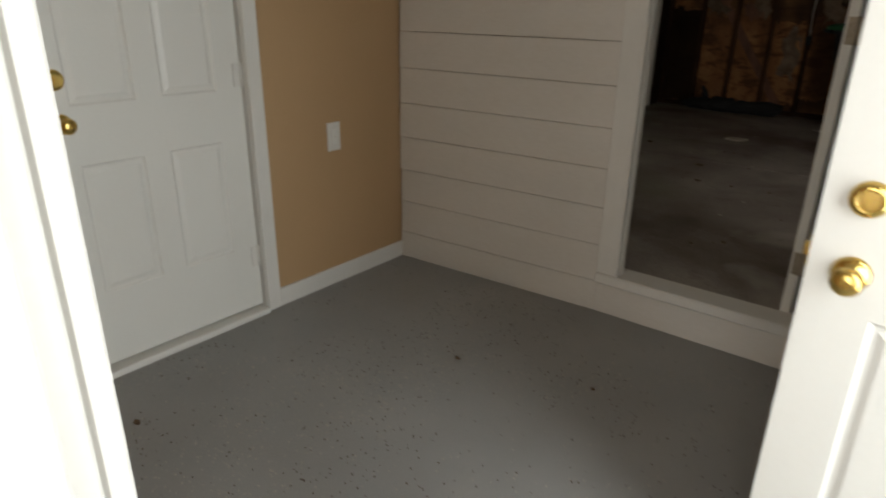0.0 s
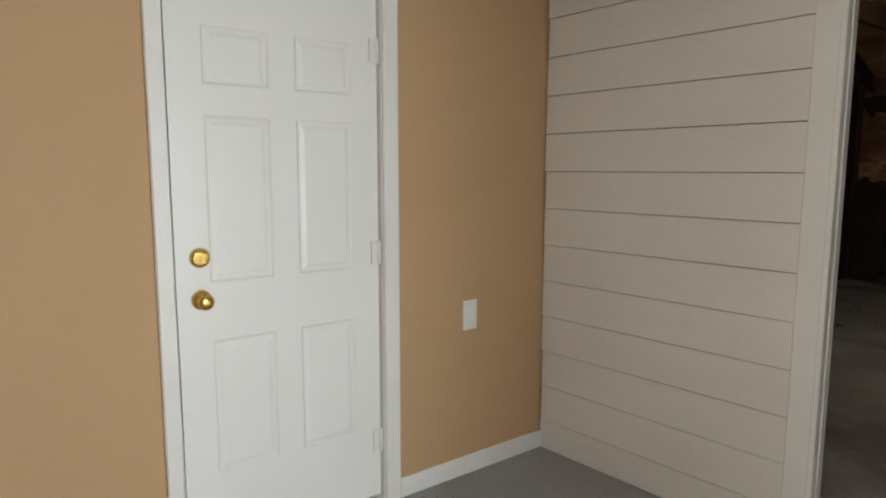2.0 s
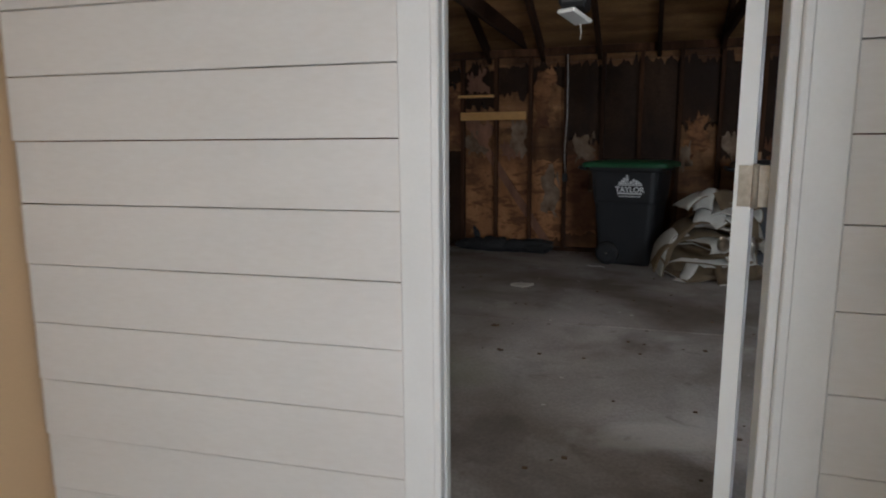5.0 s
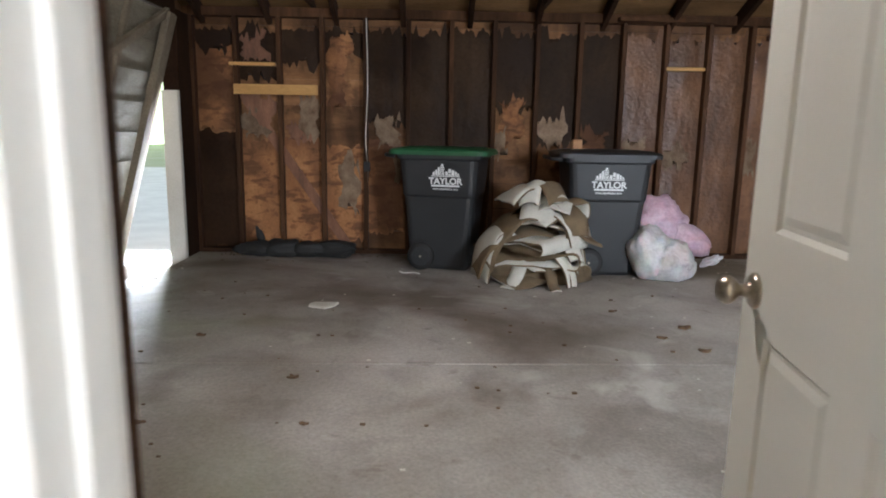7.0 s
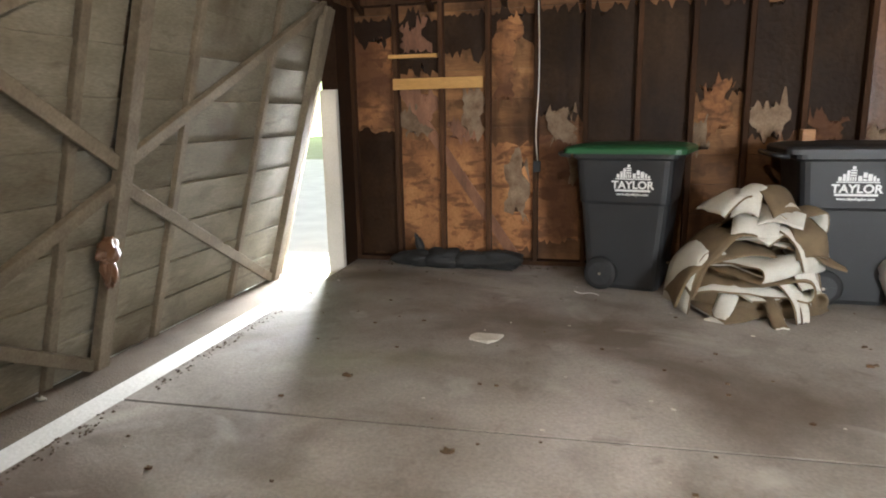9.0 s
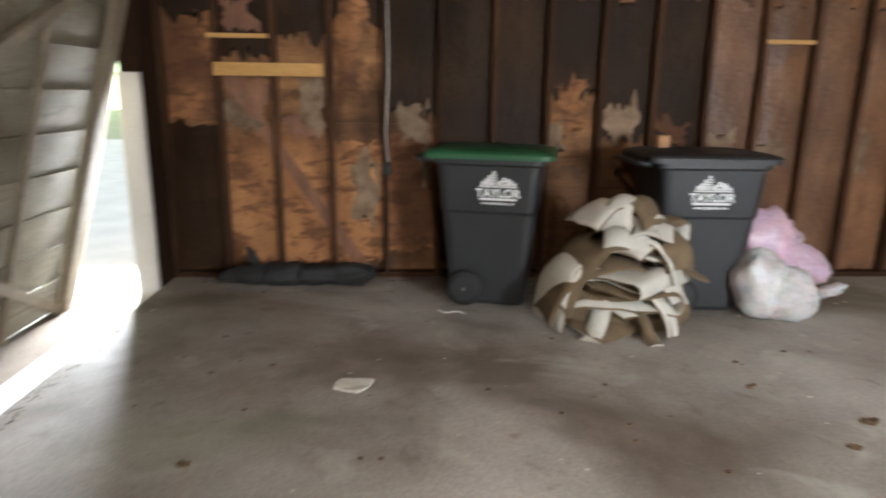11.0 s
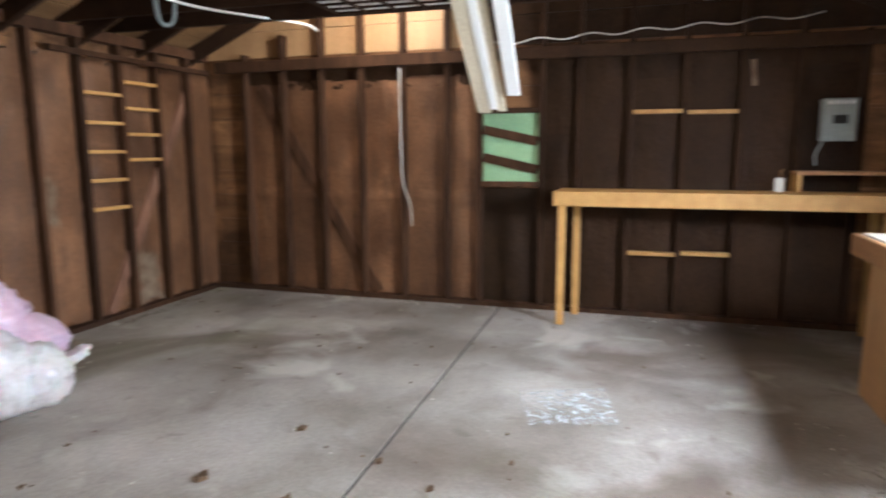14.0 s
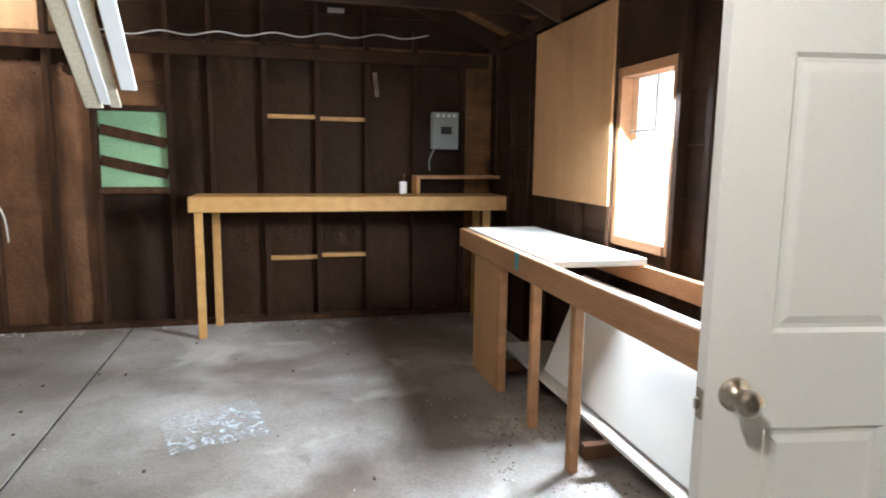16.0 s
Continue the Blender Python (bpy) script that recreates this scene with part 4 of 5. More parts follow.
for x in (2.46, 3.28, 4.4):
    solid("shelf_bearer", M_STUD, x, x + 0.04, 0.19, 0.634, 0.22, 0.284, parent=wb, b=0.003)

bm = bmesh.new()
beam(bm, (2.40, 0.36, 0.58), (4.12, 0.36, 0.58), 0.018, 0.56, up=(0, -0.22, 0.55), b=0.003)
part("leaning_board", bm, M_DOOR, label="large white board leaning on the lower shelf of the bench", category="board")

# window in the south wall
win = tagged(new("window_1"), "old wooden casement window, glass blown out by daylight", "window", kind="structure")
WX0, WX1, WZ0, WZ1 = 3.535, 3.985, 1.08, 1.87
for d in ((WX0 - 0.055, WX0, WZ0 - 0.05, WZ1 + 0.05), (WX1, WX1 + 0.04, WZ0 - 0.05, WZ1 + 0.05)):
    solid("frame_side", M_REDWOOD, d[0], d[1], 0.06, 0.165, d[2], d[3], parent=win, b=0.004)
solid("frame_head", M_REDWOOD, WX0, WX1, 0.06, 0.165, WZ1, WZ1 + 0.05, parent=win, b=0.004)
solid("frame_sill", M_REDWOOD, WX0, WX1, 0.06, 0.175, WZ0 - 0.05, WZ0, parent=win, b=0.004)
solid("muntin", M_WHITE, (WX0 + WX1) / 2 - 0.006, (WX0 + WX1) / 2 + 0.006, 0.09, 0.104, WZ0, WZ1, parent=win)
for k in (1, 2):
    z = WZ0 + (WZ1 - WZ0) * k / 3
    solid("muntin", M_WHITE, WX0, WX1, 0.091, 0.103, z - 0.006, z + 0.006, parent=win)
M_GLASS = plain("window_glass", (1, 1, 1), 0.02)
M_GLASS.node_tree.nodes["Principled BSDF"].inputs["Transmission Weight"].default_value = 1.0
pane = solid("pane", M_GLASS, WX0, WX1, 0.096, 0.099, WZ0, WZ1, parent=win)
pane.visible_shadow = False
solid("plywood_sheet", M_PLY, 4.03, 5.09, YS + 0.03, YS + 0.042, 1.22, 2.27, label="varnished plywood sheet nailed beside the window", category="plywood")

# boarded opening in the east wall
bw = tagged(new("window_2"), "small boarded window painted green with slanted planks", "window", kind="structure")
solid("green_board", M_SAGE, XR + 0.06, XR + 0.075, 2.69, 3.17, 1.19, 1.80, parent=bw)
for z0, z1, yy in ((1.17, 1.215, 0), (1.775, 1.815, 0)):
    solid("frame_rail", M_STUD, XR - 0.02, XR + 0.055, 2.69, 3.17, z0, z1, parent=bw, b=0.003)
for z in (1.60, 1.37):
    bm = bmesh.new()
    beam(bm, (XR + 0.04, 3.16, z + 0.045), (XR + 0.04, 2.70, z - 0.055), 0.02, 0.075, up=(0, 0, 1), b=0.002)
    part("slat", bm, M_STUD, bw)

# electrical panel on the east wall
pn = thing("fuse_panel", XR - 0.05, 0.56, 1.53, "grey metal fuse box on the stud wall", "fuse box")
solid("case", M_GREYPANEL, XR - 0.09, XR - 0.001, 0.46, 0.675, 1.53, 1.825, parent=pn, b=0.006)
solid("door_plate", M_GREYPANEL, XR - 0.096, XR - 0.0905, 0.48, 0.655, 1.55, 1.77, parent=pn, b=0.002)
solid("breaker_window", M_BLACK, XR - 0.099, XR - 0.0965, 0.52, 0.61, 1.65, 1.71, parent=pn)
for k in range(4):
    solid("knockout", M_PRINT, XR - 0.093, XR - 0.0905, 0.485 + k * 0.045, 0.51 + k * 0.045, 1.785, 1.81, parent=pn)

# pieces nailed between studs
def block(x0, x1, z0, z1, y0=YF - 0.002, y1=YF + 0.07, material=M_NEWWOOD, label="pine block nailed between the studs", name="blocking"):
    return solid(name, material, x0, x1, y0, y1, z0, z1, label=label, category="wood block", group="blocks between the studs", b=0.002)


block(-0.43, 0.335, 1.615, 1.705, YF - 0.022, YF - 0.002)
block(-0.47, -0.05, 1.87, 1.90)
for k in range(5):
    block(4.725, 5.08, 1.90 - k * 0.22, 1.925 - k * 0.22)
for k in range(4):
    block(5.12, 5.475, 2.01 - k * 0.205, 2.035 - k * 0.205)
block(3.53, 3.89, 1.895, 1.925)
for y0, y1, z in ((1.60, 1.96, 1.765), (1.21, 1.56, 1.755), (1.60, 1.96, 0.655), (1.21, 1.56, 0.67)):
    solid("blocking", M_NEWWOOD, XR - 0.002, XR + 0.06, y0, y1, z - 0.015, z + 0.015, label="pine block nailed between the studs", category="wood block", group="blocks between the studs", b=0.002)

solid("trench_dirt", M_DIRT, XD - 0.62, XD - 0.245, 0.2, 5.5, -0.1, 0.058, label="loose dirt and leaf litter under the garage door", category="dirt", kind="stuff")


# carpet heap
def carpet_piece(parent, pts, width, yaw, centre, flip=False, name="carpet_fold", cut=0.0):
    """A thick strip of carpet along pts (local x, z), across the local y axis: pile on one side, backing on the other."""
    n, mcols, t = len(pts), 5, 0.012
    # smooth the profile
    fine = []
    for i in range(n - 1):
        p0, p1, p2, p3 = (Vector(pts[max(i - 1, 0)]), Vector(pts[i]), Vector(pts[i + 1]), Vector(pts[min(i + 2, n - 1)]))
        for s in range(4):
            u = s / 4
            fine.append(0.5 * (2 * p1 + (p2 - p0) * u + (2 * p0 - 5 * p1 + 4 * p2 - p3) * u * u + (3 * p1 - p0 - 3 * p2 + p3) * u ** 3))
    fine.append(Vector(pts[-1]))
    rot = Matrix.Translation(centre) @ Matrix.Rotation(radians(yaw), 4, "Z")
    bm = bmesh.new()
    top, bot = [], []
    for i, p in enumerate(fine):
        d = (fine[min(i + 1, len(fine) - 1)] - fine[max(i - 1, 0)]).normalized()
        nr = Vector((-d[1], d[0]))
        ra, rb = [], []
        for j in range(mcols + 1):
            v = (j / mcols - 0.5) * width * (1 - cut * abs(i / len(fine) - 0.5))
            w = 0.034 * noise.noise(Vector((p[0] * 6 + yaw, v * 7, p[1] * 6 + centre[0] * 3)))
            sag = -0.10 * (v / width) ** 2
            a = rot @ Vector((p[0], v, p[1] + w + sag))
            o = rot.to_3x3() @ Vector((nr[0], 0, nr[1])) * t
            for q, off in ((ra, o), (rb, -o)):
                c = a + off * 0.5
                c.z = max(c.z, G + 0.004 + (t if q is ra else 0))
                q.append(bm.verts.new(c))
        top.append(ra), bot.append(rb)
    for i in range(len(fine) - 1):
        for j in range(mcols):
            f = bm.faces.new((top[i][j], top[i][j + 1], top[i + 1][j + 1], top[i + 1][j]))
            g = bm.faces.new((bot[i][j], bot[i + 1][j], bot[i + 1][j + 1], bot[i][j + 1]))
            f.smooth = g.smooth = True
            f.material_index, g.material_index = (1, 0) if flip else (0, 1)
        for j in (0, mcols):
            bm.faces.new((top[i][j], top[i + 1][j], bot[i + 1][j], bot[i][j])).material_index = 0
    for i in (0, len(fine) - 1):
        for j in range(mcols):
            bm.faces.new((top[i][j], top[i][j + 1], bot[i][j + 1], bot[i][j])).material_index = 1
    ob = part(name, bm, M_CARPET, parent)
    ob.data.materials.append(M_BACKING)
    return ob


heap = thing("carpet_heap", 2.28, 4.90, G, "heap of torn brown carpet folded with white backing showing", "carpet")
bm = bmesh.new()
rings = []
for k in range(8):
    v = k / 7
    r = 0.46 * (1 - v ** 1.6)
    rings.append([bm.verts.new((2.27 + (r * (1 + 0.25 * noise.noise(Vector((math.cos(a), math.sin(a), v * 3))))) * math.cos(a), 4.95 + 0.72 * r * math.sin(a), G + 0.004 + 0.60 * v)) for a in (j * math.tau / 20 for j in range(20))])
for a, c in zip(rings, rings[1:]):
    for j in range(20):
        bm.faces.new((a[j], a[(j + 1) % 20], c[(j + 1) % 20], c[j])).smooth = True
bm.faces.new(rings[0][::-1])
part("carpet_core", bm, M_CARPET, heap, "matted brown carpet")


def fold(L, h):
    return [(-L, -0.03), (-0.4 * L, 0.01), (0.4 * L, 0.02), (0.9 * L, 0.0), (L, h * 0.5), (0.85 * L, h), (0.3 * L, h * 0.85), (-0.5 * L, h * 0.9)]


def drape(L, drop):
    return [(-L, -drop), (-0.8 * L, -0.45 * drop), (-0.4 * L, 0.0), (0.1 * L, 0.02), (0.5 * L, -0.05 * drop), (0.85 * L, -0.4 * drop), (L, -drop)]


carpet_piece(heap, fold(0.37, 0.10), 0.56, 28, (2.22, 4.86, G + 0.06))
carpet_piece(heap, fold(0.35, 0.12), 0.48, -14, (2.24, 4.84, G + 0.17), flip=True)
carpet_piece(heap, fold(0.38, 0.09), 0.52, -52, (2.18, 4.86, G + 0.29))
carpet_piece(heap, fold(0.31, 0.13), 0.42, 48, (2.31, 4.82, G + 0.35))
carpet_piece(heap, drape(0.40, 0.34), 0.44, 16, (2.18, 4.86, G + 0.50))
carpet_piece(heap, drape(0.34, 0.26), 0.36, -38, (2.30, 4.90, G + 0.59), flip=True)
carpet_piece(heap, fold(0.24, 0.12), 0.34, 35, (2.36, 4.84, G + 0.53), flip=True)
carpet_piece(heap, drape(0.24, 0.15), 0.26, 75, (2.26, 4.88, G + 0.67), flip=True)
carpet_piece(heap, drape(0.22, 0.20), 0.20, -70, (2.44, 4.82, G + 0.60))
carpet_piece(heap, [(-0.16, 0.10), (-0.05, 0.15), (0.06, 0.12), (0.10, 0.04), (0.03, 0.0), (-0.05, 0.03), (-0.03, 0.09)], 0.24, 70, (2.38, 4.76, G + 0.50), flip=True)
carpet_piece(heap, [(-0.14, 0.06), (0.0, 0.07), (0.12, 0.0), (0.26, -0.12)], 0.16, 12, (2.40, 4.72, G + 0.46), flip=True, cut=0.5)
carpet_piece(heap, [(-0.10, 0.05), (0.05, 0.06), (0.2, -0.02), (0.30, -0.07)], 0.20, -10, (2.44, 4.78, G + 0.38), cut=0.9)
carpet_piece(heap, [(-0.12, 0.14), (0.0, 0.12), (0.12, 0.02), (0.16, -0.12)], 0.22, -150, (1.96, 4.80, G + 0.26), flip=True)
carpet_piece(heap, [(-0.22, 0.27), (-0.06, 0.19), (0.10, 0.07), (0.25, 0.0)], 0.12, -120, (2.10, 4.70, G + 0.02), flip=True, name="carpet_strip")
carpet_piece(heap, [(-0.20, 0.22), (-0.02, 0.24), (0.10, 0.14), (0.13, 0.0)], 0.07, -40, (2.36, 4.62, G + 0.02), flip=True, name="carpet_strip")
carpet_piece(heap, [(-0.20, 0.18), (-0.02, 0.20), (0.08, 0.10), (0.10, 0.0)], 0.06, -52, (2.43, 4.62, G + 0.02), flip=True, name="carpet_strip")
carpet_piece(heap, [(-0.20, 0.12), (0.0, 0.10), (0.14, 0.02), (0.2, 0.0)], 0.08, -80, (2.30, 4.60, G + 0.02), name="carpet_strip")


carpet_piece(heap, [(-0.10, 0.22), (0.0, 0.20), (0.09, 0.08), (0.13, -0.16)], 0.34, -160, (1.90, 4.78, G + 0.20), flip=True)
carpet_piece(heap, [(-0.22, 0.0), (-0.10, 0.10), (0.02, 0.11), (0.12, 0.03), (0.05, -0.03), (-0.05, 0.02)], 0.30, 25, (2.16, 4.86, G + 0.64), flip=True)
carpet_piece(heap, [(-0.16, -0.04), (-0.06, 0.07), (0.05, 0.06), (0.14, -0.08)], 0.22, -55, (2.30, 4.80, G + 0.72))
carpet_piece(heap, drape(0.40, 0.30), 0.34, 6, (2.14, 4.78, G + 0.40))
carpet_piece(heap, [(-0.2, 0.10), (-0.05, 0.12), (0.08, 0.02), (0.18, -0.08)], 0.15, -75, (2.46, 4.72, G + 0.30), flip=True, cut=0.6)

carpet_piece(heap, [(-0.05, 0.30), (0.06, 0.24), (0.13, 0.10), (0.16, -0.10)], 0.30, 200, (1.93, 4.80, G + 0.14), flip=True, cut=0.4)
carpet_piece(heap, [(-0.13, -0.03), (-0.08, 0.07), (0.02, 0.11), (0.11, 0.05), (0.10, -0.03), (0.02, -0.05)], 0.16, 64, (2.20, 4.80, G + 0.68), flip=True)
carpet_piece(heap, [(-0.10, -0.02), (-0.05, 0.06), (0.04, 0.07), (0.10, 0.0), (0.07, -0.06)], 0.14, 20, (2.36, 4.76, G + 0.62), flip=True)


# plastic bags
def lump(bm, centre, size, seed, rough=0.16, rot=0.0, creases=0.0):
    b2 = bmesh.new()
    bmesh.ops.create_icosphere(b2, subdivisions=4, radius=1)
    m = Matrix.Translation(centre) @ Matrix.Rotation(radians(rot), 4, "Y") @ Matrix.Diagonal((*size, 1))
    for v in b2.verts:
        p = v.co.copy()
        k = 1 + rough * noise.noise(p * 1.6 + Vector((seed, 0, 0))) + rough * 0.6 * abs(noise.noise(p * 4.2 + Vector((0, seed, 0)))) + 0.05 * noise.noise(p * 11) - creases * (1 - abs(noise.noise(p * 2.6 + Vector((seed, seed, 0)))) * 2.2) ** 3
        v.co = m @ (p * k)
        v.co.z = max(v.co.z, G + 0.003)
    for f in b2.faces:
        f.smooth = True
    me = bpy.data.meshes.new("tmp")
    b2.to_mesh(me)
    b2.free()
    bm.from_mesh(me)
    bpy.data.meshes.remove(me)


def film(name, color, alpha):
    m = mat(name, color, tuple(c * 0.75 for c in color), 0.3, 9, 40, 0.5)
    m.node_tree.nodes["Principled BSDF"].inputs["Alpha"].default_value = alpha
    m.node_tree.nodes["Principled BSDF"].inputs["Subsurface Weight"].default_value = 0.15
    return m


M_PINKBAG, M_CLEARBAG = film("pink_plastic_film", (0.62, 0.44, 0.53), 0.93), film("milky_plastic_film", (0.66, 0.63, 0.62), 0.92)
bag = thing("plastic_bag", 3.38, 4.98, G, "milky white plastic bag of rubbish slumped by the bin", "bag")
bm = bmesh.new()
lump(bm, (3.20, 4.94, G + 0.20), (0.18, 0.16, 0.23), 3.3, 0.18, -14, 0.08)
lump(bm, (3.36, 4.90, G + 0.15), (0.19, 0.16, 0.18), 8.3, 0.18, 24, 0.08)
part("sack", bm, M_CLEARBAG, bag)
bag = thing("plastic_bag", 3.5, 5.28, G, "pink plastic bag stuffed full lying against the bin", "bag")
bm = bmesh.new()
lump(bm, (3.34, 5.20, G + 0.38), (0.22, 0.16, 0.27), 7.7, 0.25, -8, 0.10)
lump(bm, (3.52, 5.16, G + 0.32), (0.30, 0.13, 0.13), 5.1, 0.15, 26, 0.08)
part("sack", bm, M_PINKBAG, bag)
bm = bmesh.new()
lump(bm, (3.76, 5.06, G + 0.13), (0.08, 0.05, 0.035), 2.1, 0.5, -24)
part("knot", bm, M_CLEARBAG, bag, "white tied plastic end")

# dark rolled rubber mat along the foot of the wall
mat_roll = thing("rubber_mat", 0.12, 5.66, G, "black crumpled rubber mat lying at the wall's foot", "mat")
for k in range(4):
    bm = bmesh.new()
    lump(bm, (-0.22 + 0.24 * k, 5.66, G + 0.065), (0.19, 0.09, 0.07 + 0.02 * (k % 2)), 11.0 + k, 0.35)
    part("fold", bm, M_BLACK, mat_roll)
bm = bmesh.new()
lump(bm, (-0.20, 5.70, G + 0.17), (0.03, 0.02, 0.09), 4.0, 0.4, -20)
part("flap", bm, M_BLACK, mat_roll)

# white and cream strips hanging from the rafters
for i, (dy, dx, w, mt, lab) in enumerate(((0.0, 0.0, 0.085, M_CREAM, "cream trim strip hanging from the rafters"), (-0.062, -0.03, 0.05, M_DOOR, "white trim strip hanging from the rafters"), (-0.105, -0.01, 0.052, M_CREAM, "cream trim strip hanging from the rafters"), (-0.20, -0.14, 0.075, M_DOOR, "white trim strip hanging from the rafters"))):
    st = thing("trim_strip", 4.7 + dx, 2.80 + dy, 1.72 - dx * 0.6, lab, "trim strip", "strips hanging from the rafters")
    bm = bmesh.new()
    beam(bm, (4.70 + dx, 2.78 + dy, 1.70 - dx * 0.6), (3.0 + dx, 2.72 + dy * 1.2, 2.98 - dx * 0.6), w, 0.018, up=(0.6, 0.0, 0.8), b=0.003)
    part("strip", bm, mt, st)

# bulb, opener head and rails
fix = thing("ceiling_lamp", 1.23, 1.95, 2.36, "bare lit bulb in a porcelain holder", "lamp")
bm = bmesh.new()
lathe(bm, [(0.012, 0.055), (0.014, 0.04), (0.028, 0.01), (0.030, -0.005), (0.024, -0.022), (0.010, -0.031)], pose(1.23, 1.95, 2.36), 16)
M_BULB = plain("lit_bulb", (1.0, 0.80, 0.58), 0.4, 0.0, 45.0)
bulb = part("bulb", bm, M_BULB, fix, "glowing bulb")
bulb.visible_shadow = False
bm = bmesh.new()
lathe(bm, [(0.022, 0.05), (0.026, 0.085), (0.055, 0.10), (0.055, 0.115)], pose(1.23, 1.95, 2.36), 16)
part("holder", bm, M_DOOR, fix)
bm = bmesh.new()
box(bm, 1.16, 1.30, 1.92, 1.98, 2.475, 2.53)
part("mount", bm, M_DARKWOOD, fix)
opener = thing("door_opener", 1.17, 3.2, 2.2, "old ceiling-hung garage door opener with a white lamp cover", "door opener")
bm = bmesh.new()
box(bm, 1.08, 1.26, 3.00, 3.32, 2.24, 2.36, b=0.02)
part("housing", bm, M_BLACK, opener)
bm = bmesh.new()
beam(bm, (1.12, 3.06, 2.225), (1.22, 3.26, 2.17), 0.14, 0.03, b=0.01)
part("lamp_cover", bm, M_DOOR, opener, "white lamp cover tilted")
bm = bmesh.new()
tube(bm, [(1.20, 3.24, 2.16), (1.205, 3.25, 2.10), (1.20, 3.25, 2.06)], 0.004)
part("pull_cord", bm, M_PALEBOARD, opener)
bm = bmesh.new()
for p in ((1.10, 3.05), (1.24, 3.27)):
    box(bm, p[0] - 0.012, p[0] + 0.012, p[1] - 0.003, p[1] + 0.003, 2.36, 3.3)
part("hanger", bm, M_NICKEL, opener)
for i, (a, c, r) in enumerate((((1.24, 3.1, 2.34), (2.7, 2.55, 2.50), 0.026), ((1.28, 2.98, 2.33), (2.7, 2.42, 2.47), 0.020), ((1.2, 3.35, 2.45), (2.7, 3.2, 2.49), 0.008))):
    bm = bmesh.new()
    tube(bm, [a, c], r, 10)
    part("rail", bm, M_PALEBOARD, opener, "white metal rail")

# old sash under the joists
sash = thing("window_sash", 4.5, 3.4, 2.349, "old divided window sash nailed flat under the joists", "window sash")
SX0, SX1, SY0, SY1, SZ = 4.20, 4.84, 3.00, 3.80, 2.349
solid("pane", M_PALEBOARD, SX0 + 0.02, SX1 - 0.02, SY0 + 0.02, SY1 - 0.02, SZ + 0.012, SZ + 0.016, parent=sash, label="dusty grey panes")
for k in range(6):
    x = SX0 + (SX1 - SX0) * k / 5
    solid("sash_bar", M_DARKWOOD, x - 0.012, x + 0.012, SY0, SY1, SZ, SZ + 0.035, parent=sash)
for k in range(5):
    y = SY0 + (SY1 - SY0) * k / 4
    solid("sash_rail", M_DARKWOOD, SX0, SX1, y - 0.012, y + 0.012, SZ + 0.001, SZ + 0.036, parent=sash)

# let-in braces and upper boards on the walls
def wall_brace(a, c, w=0.12, up=(0, 1, 0), material=M_STUD, label="old wooden let-in wall brace"):
    br = thing("wall_brace", (a[0] + c[0]) / 2, (a[1] + c[1]) / 2, min(a[2], c[2]), label, "brace", "braces in the stud walls")
    bm = bmesh.new()
    beam(bm, a, c, w, 0.02, up=up, b=0.002)
    part("board", bm, material, br)


wall_brace((-0.40, YF + 0.062, 1.66), (0.60, YF + 0.062, G + 0.05), 0.085, material=M_FADED)
wall_brace((5.98, YF + 0.062, 2.10), (4.86, YF + 0.062, G + 0.05), 0.10, material=M_FADED)
wall_brace((XR + 0.062, 5.30, 2.05), (XR + 0.062, 4.15, G + 0.05), 0.10, up=(1, 0, 0))
solid("ledger_board", M_STUD, 4.42, XR - 0.05, YF - 0.045, YF - 0.003, 2.17, 2.21, label="horizontal board nailed across the studs", category="board", b=0.003)
solid("ledger_board", M_STUD, 3.05, 3.90, YF - 0.09, YF - 0.006, 2.305, 2.345, label="short board on the wall plate", category="board", b=0.003)


# cables
def cable(pts, r, label, material=M_PALEBOARD, group="cables on the garage walls"):
    c = thing("cable", *pts[0], label, "cable", group)
    fine = []
    for i in range(len(pts) - 1):
        p0, p1, p2, p3 = (Vector(pts[max(i - 1, 0)]), Vector(pts[i]), Vector(pts[i + 1]), Vector(pts[min(i + 2, len(pts) - 1)]))
        for s in range(5):
            u = s / 5
            fine.append(0.5 * (2 * p1 + (p2 - p0) * u + (2 * p0 - 5 * p1 + 4 * p2 - p3) * u * u + (3 * p1 - p0 - 3 * p2 + p3) * u ** 3))
    fine.append(Vector(pts[-1]))
    bm = bmesh.new()
    tube(bm, fine, r, 6)
    part("wire", bm, material, c)


cable([(XR - 0.015, 3.3 - 0.2 * k, 2.335 + (0.0 if k % 2 else -0.03) + 0.007 * k) for k in range(14)], 0.005, "pale cable stapled along the studs")
cable([(XR - 0.01, 3.89, 2.17), (XR - 0.012, 3.885, 1.7), (XR - 0.015, 3.88, 1.35), (XR - 0.03, 3.85, 1.15), (XR - 0.05, 3.79, 1.0), (XR - 0.05, 3.775, 0.82)], 0.0065, "pale conduit hanging down a stud")
cable([(4.3, 4.8, 2.62), (4.33, 4.8, 2.42), (4.38, 4.82, 2.30), (4.48, 4.84, 2.28), (4.55, 4.84, 2.36), (4.56, 4.84, 2.62)], 0.012, "grey cable loop hanging from the joists", M_GREYPANEL)
cable([(3.9, 4.6, 2.37), (4.4, 4.55, 2.36), (5.0, 4.45, 2.40), (5.5, 4.4, 2.44), (5.62, 4.38, 2.41)], 0.009, "pale cable slung below the roof")
cable([(0.78, YF - 0.006, 2.3), (0.79, YF - 0.008, 1.7), (0.77, YF - 0.008, 1.25), (0.785, YF - 0.01, 1.02)], 0.005, "thin cable running down to a socket")
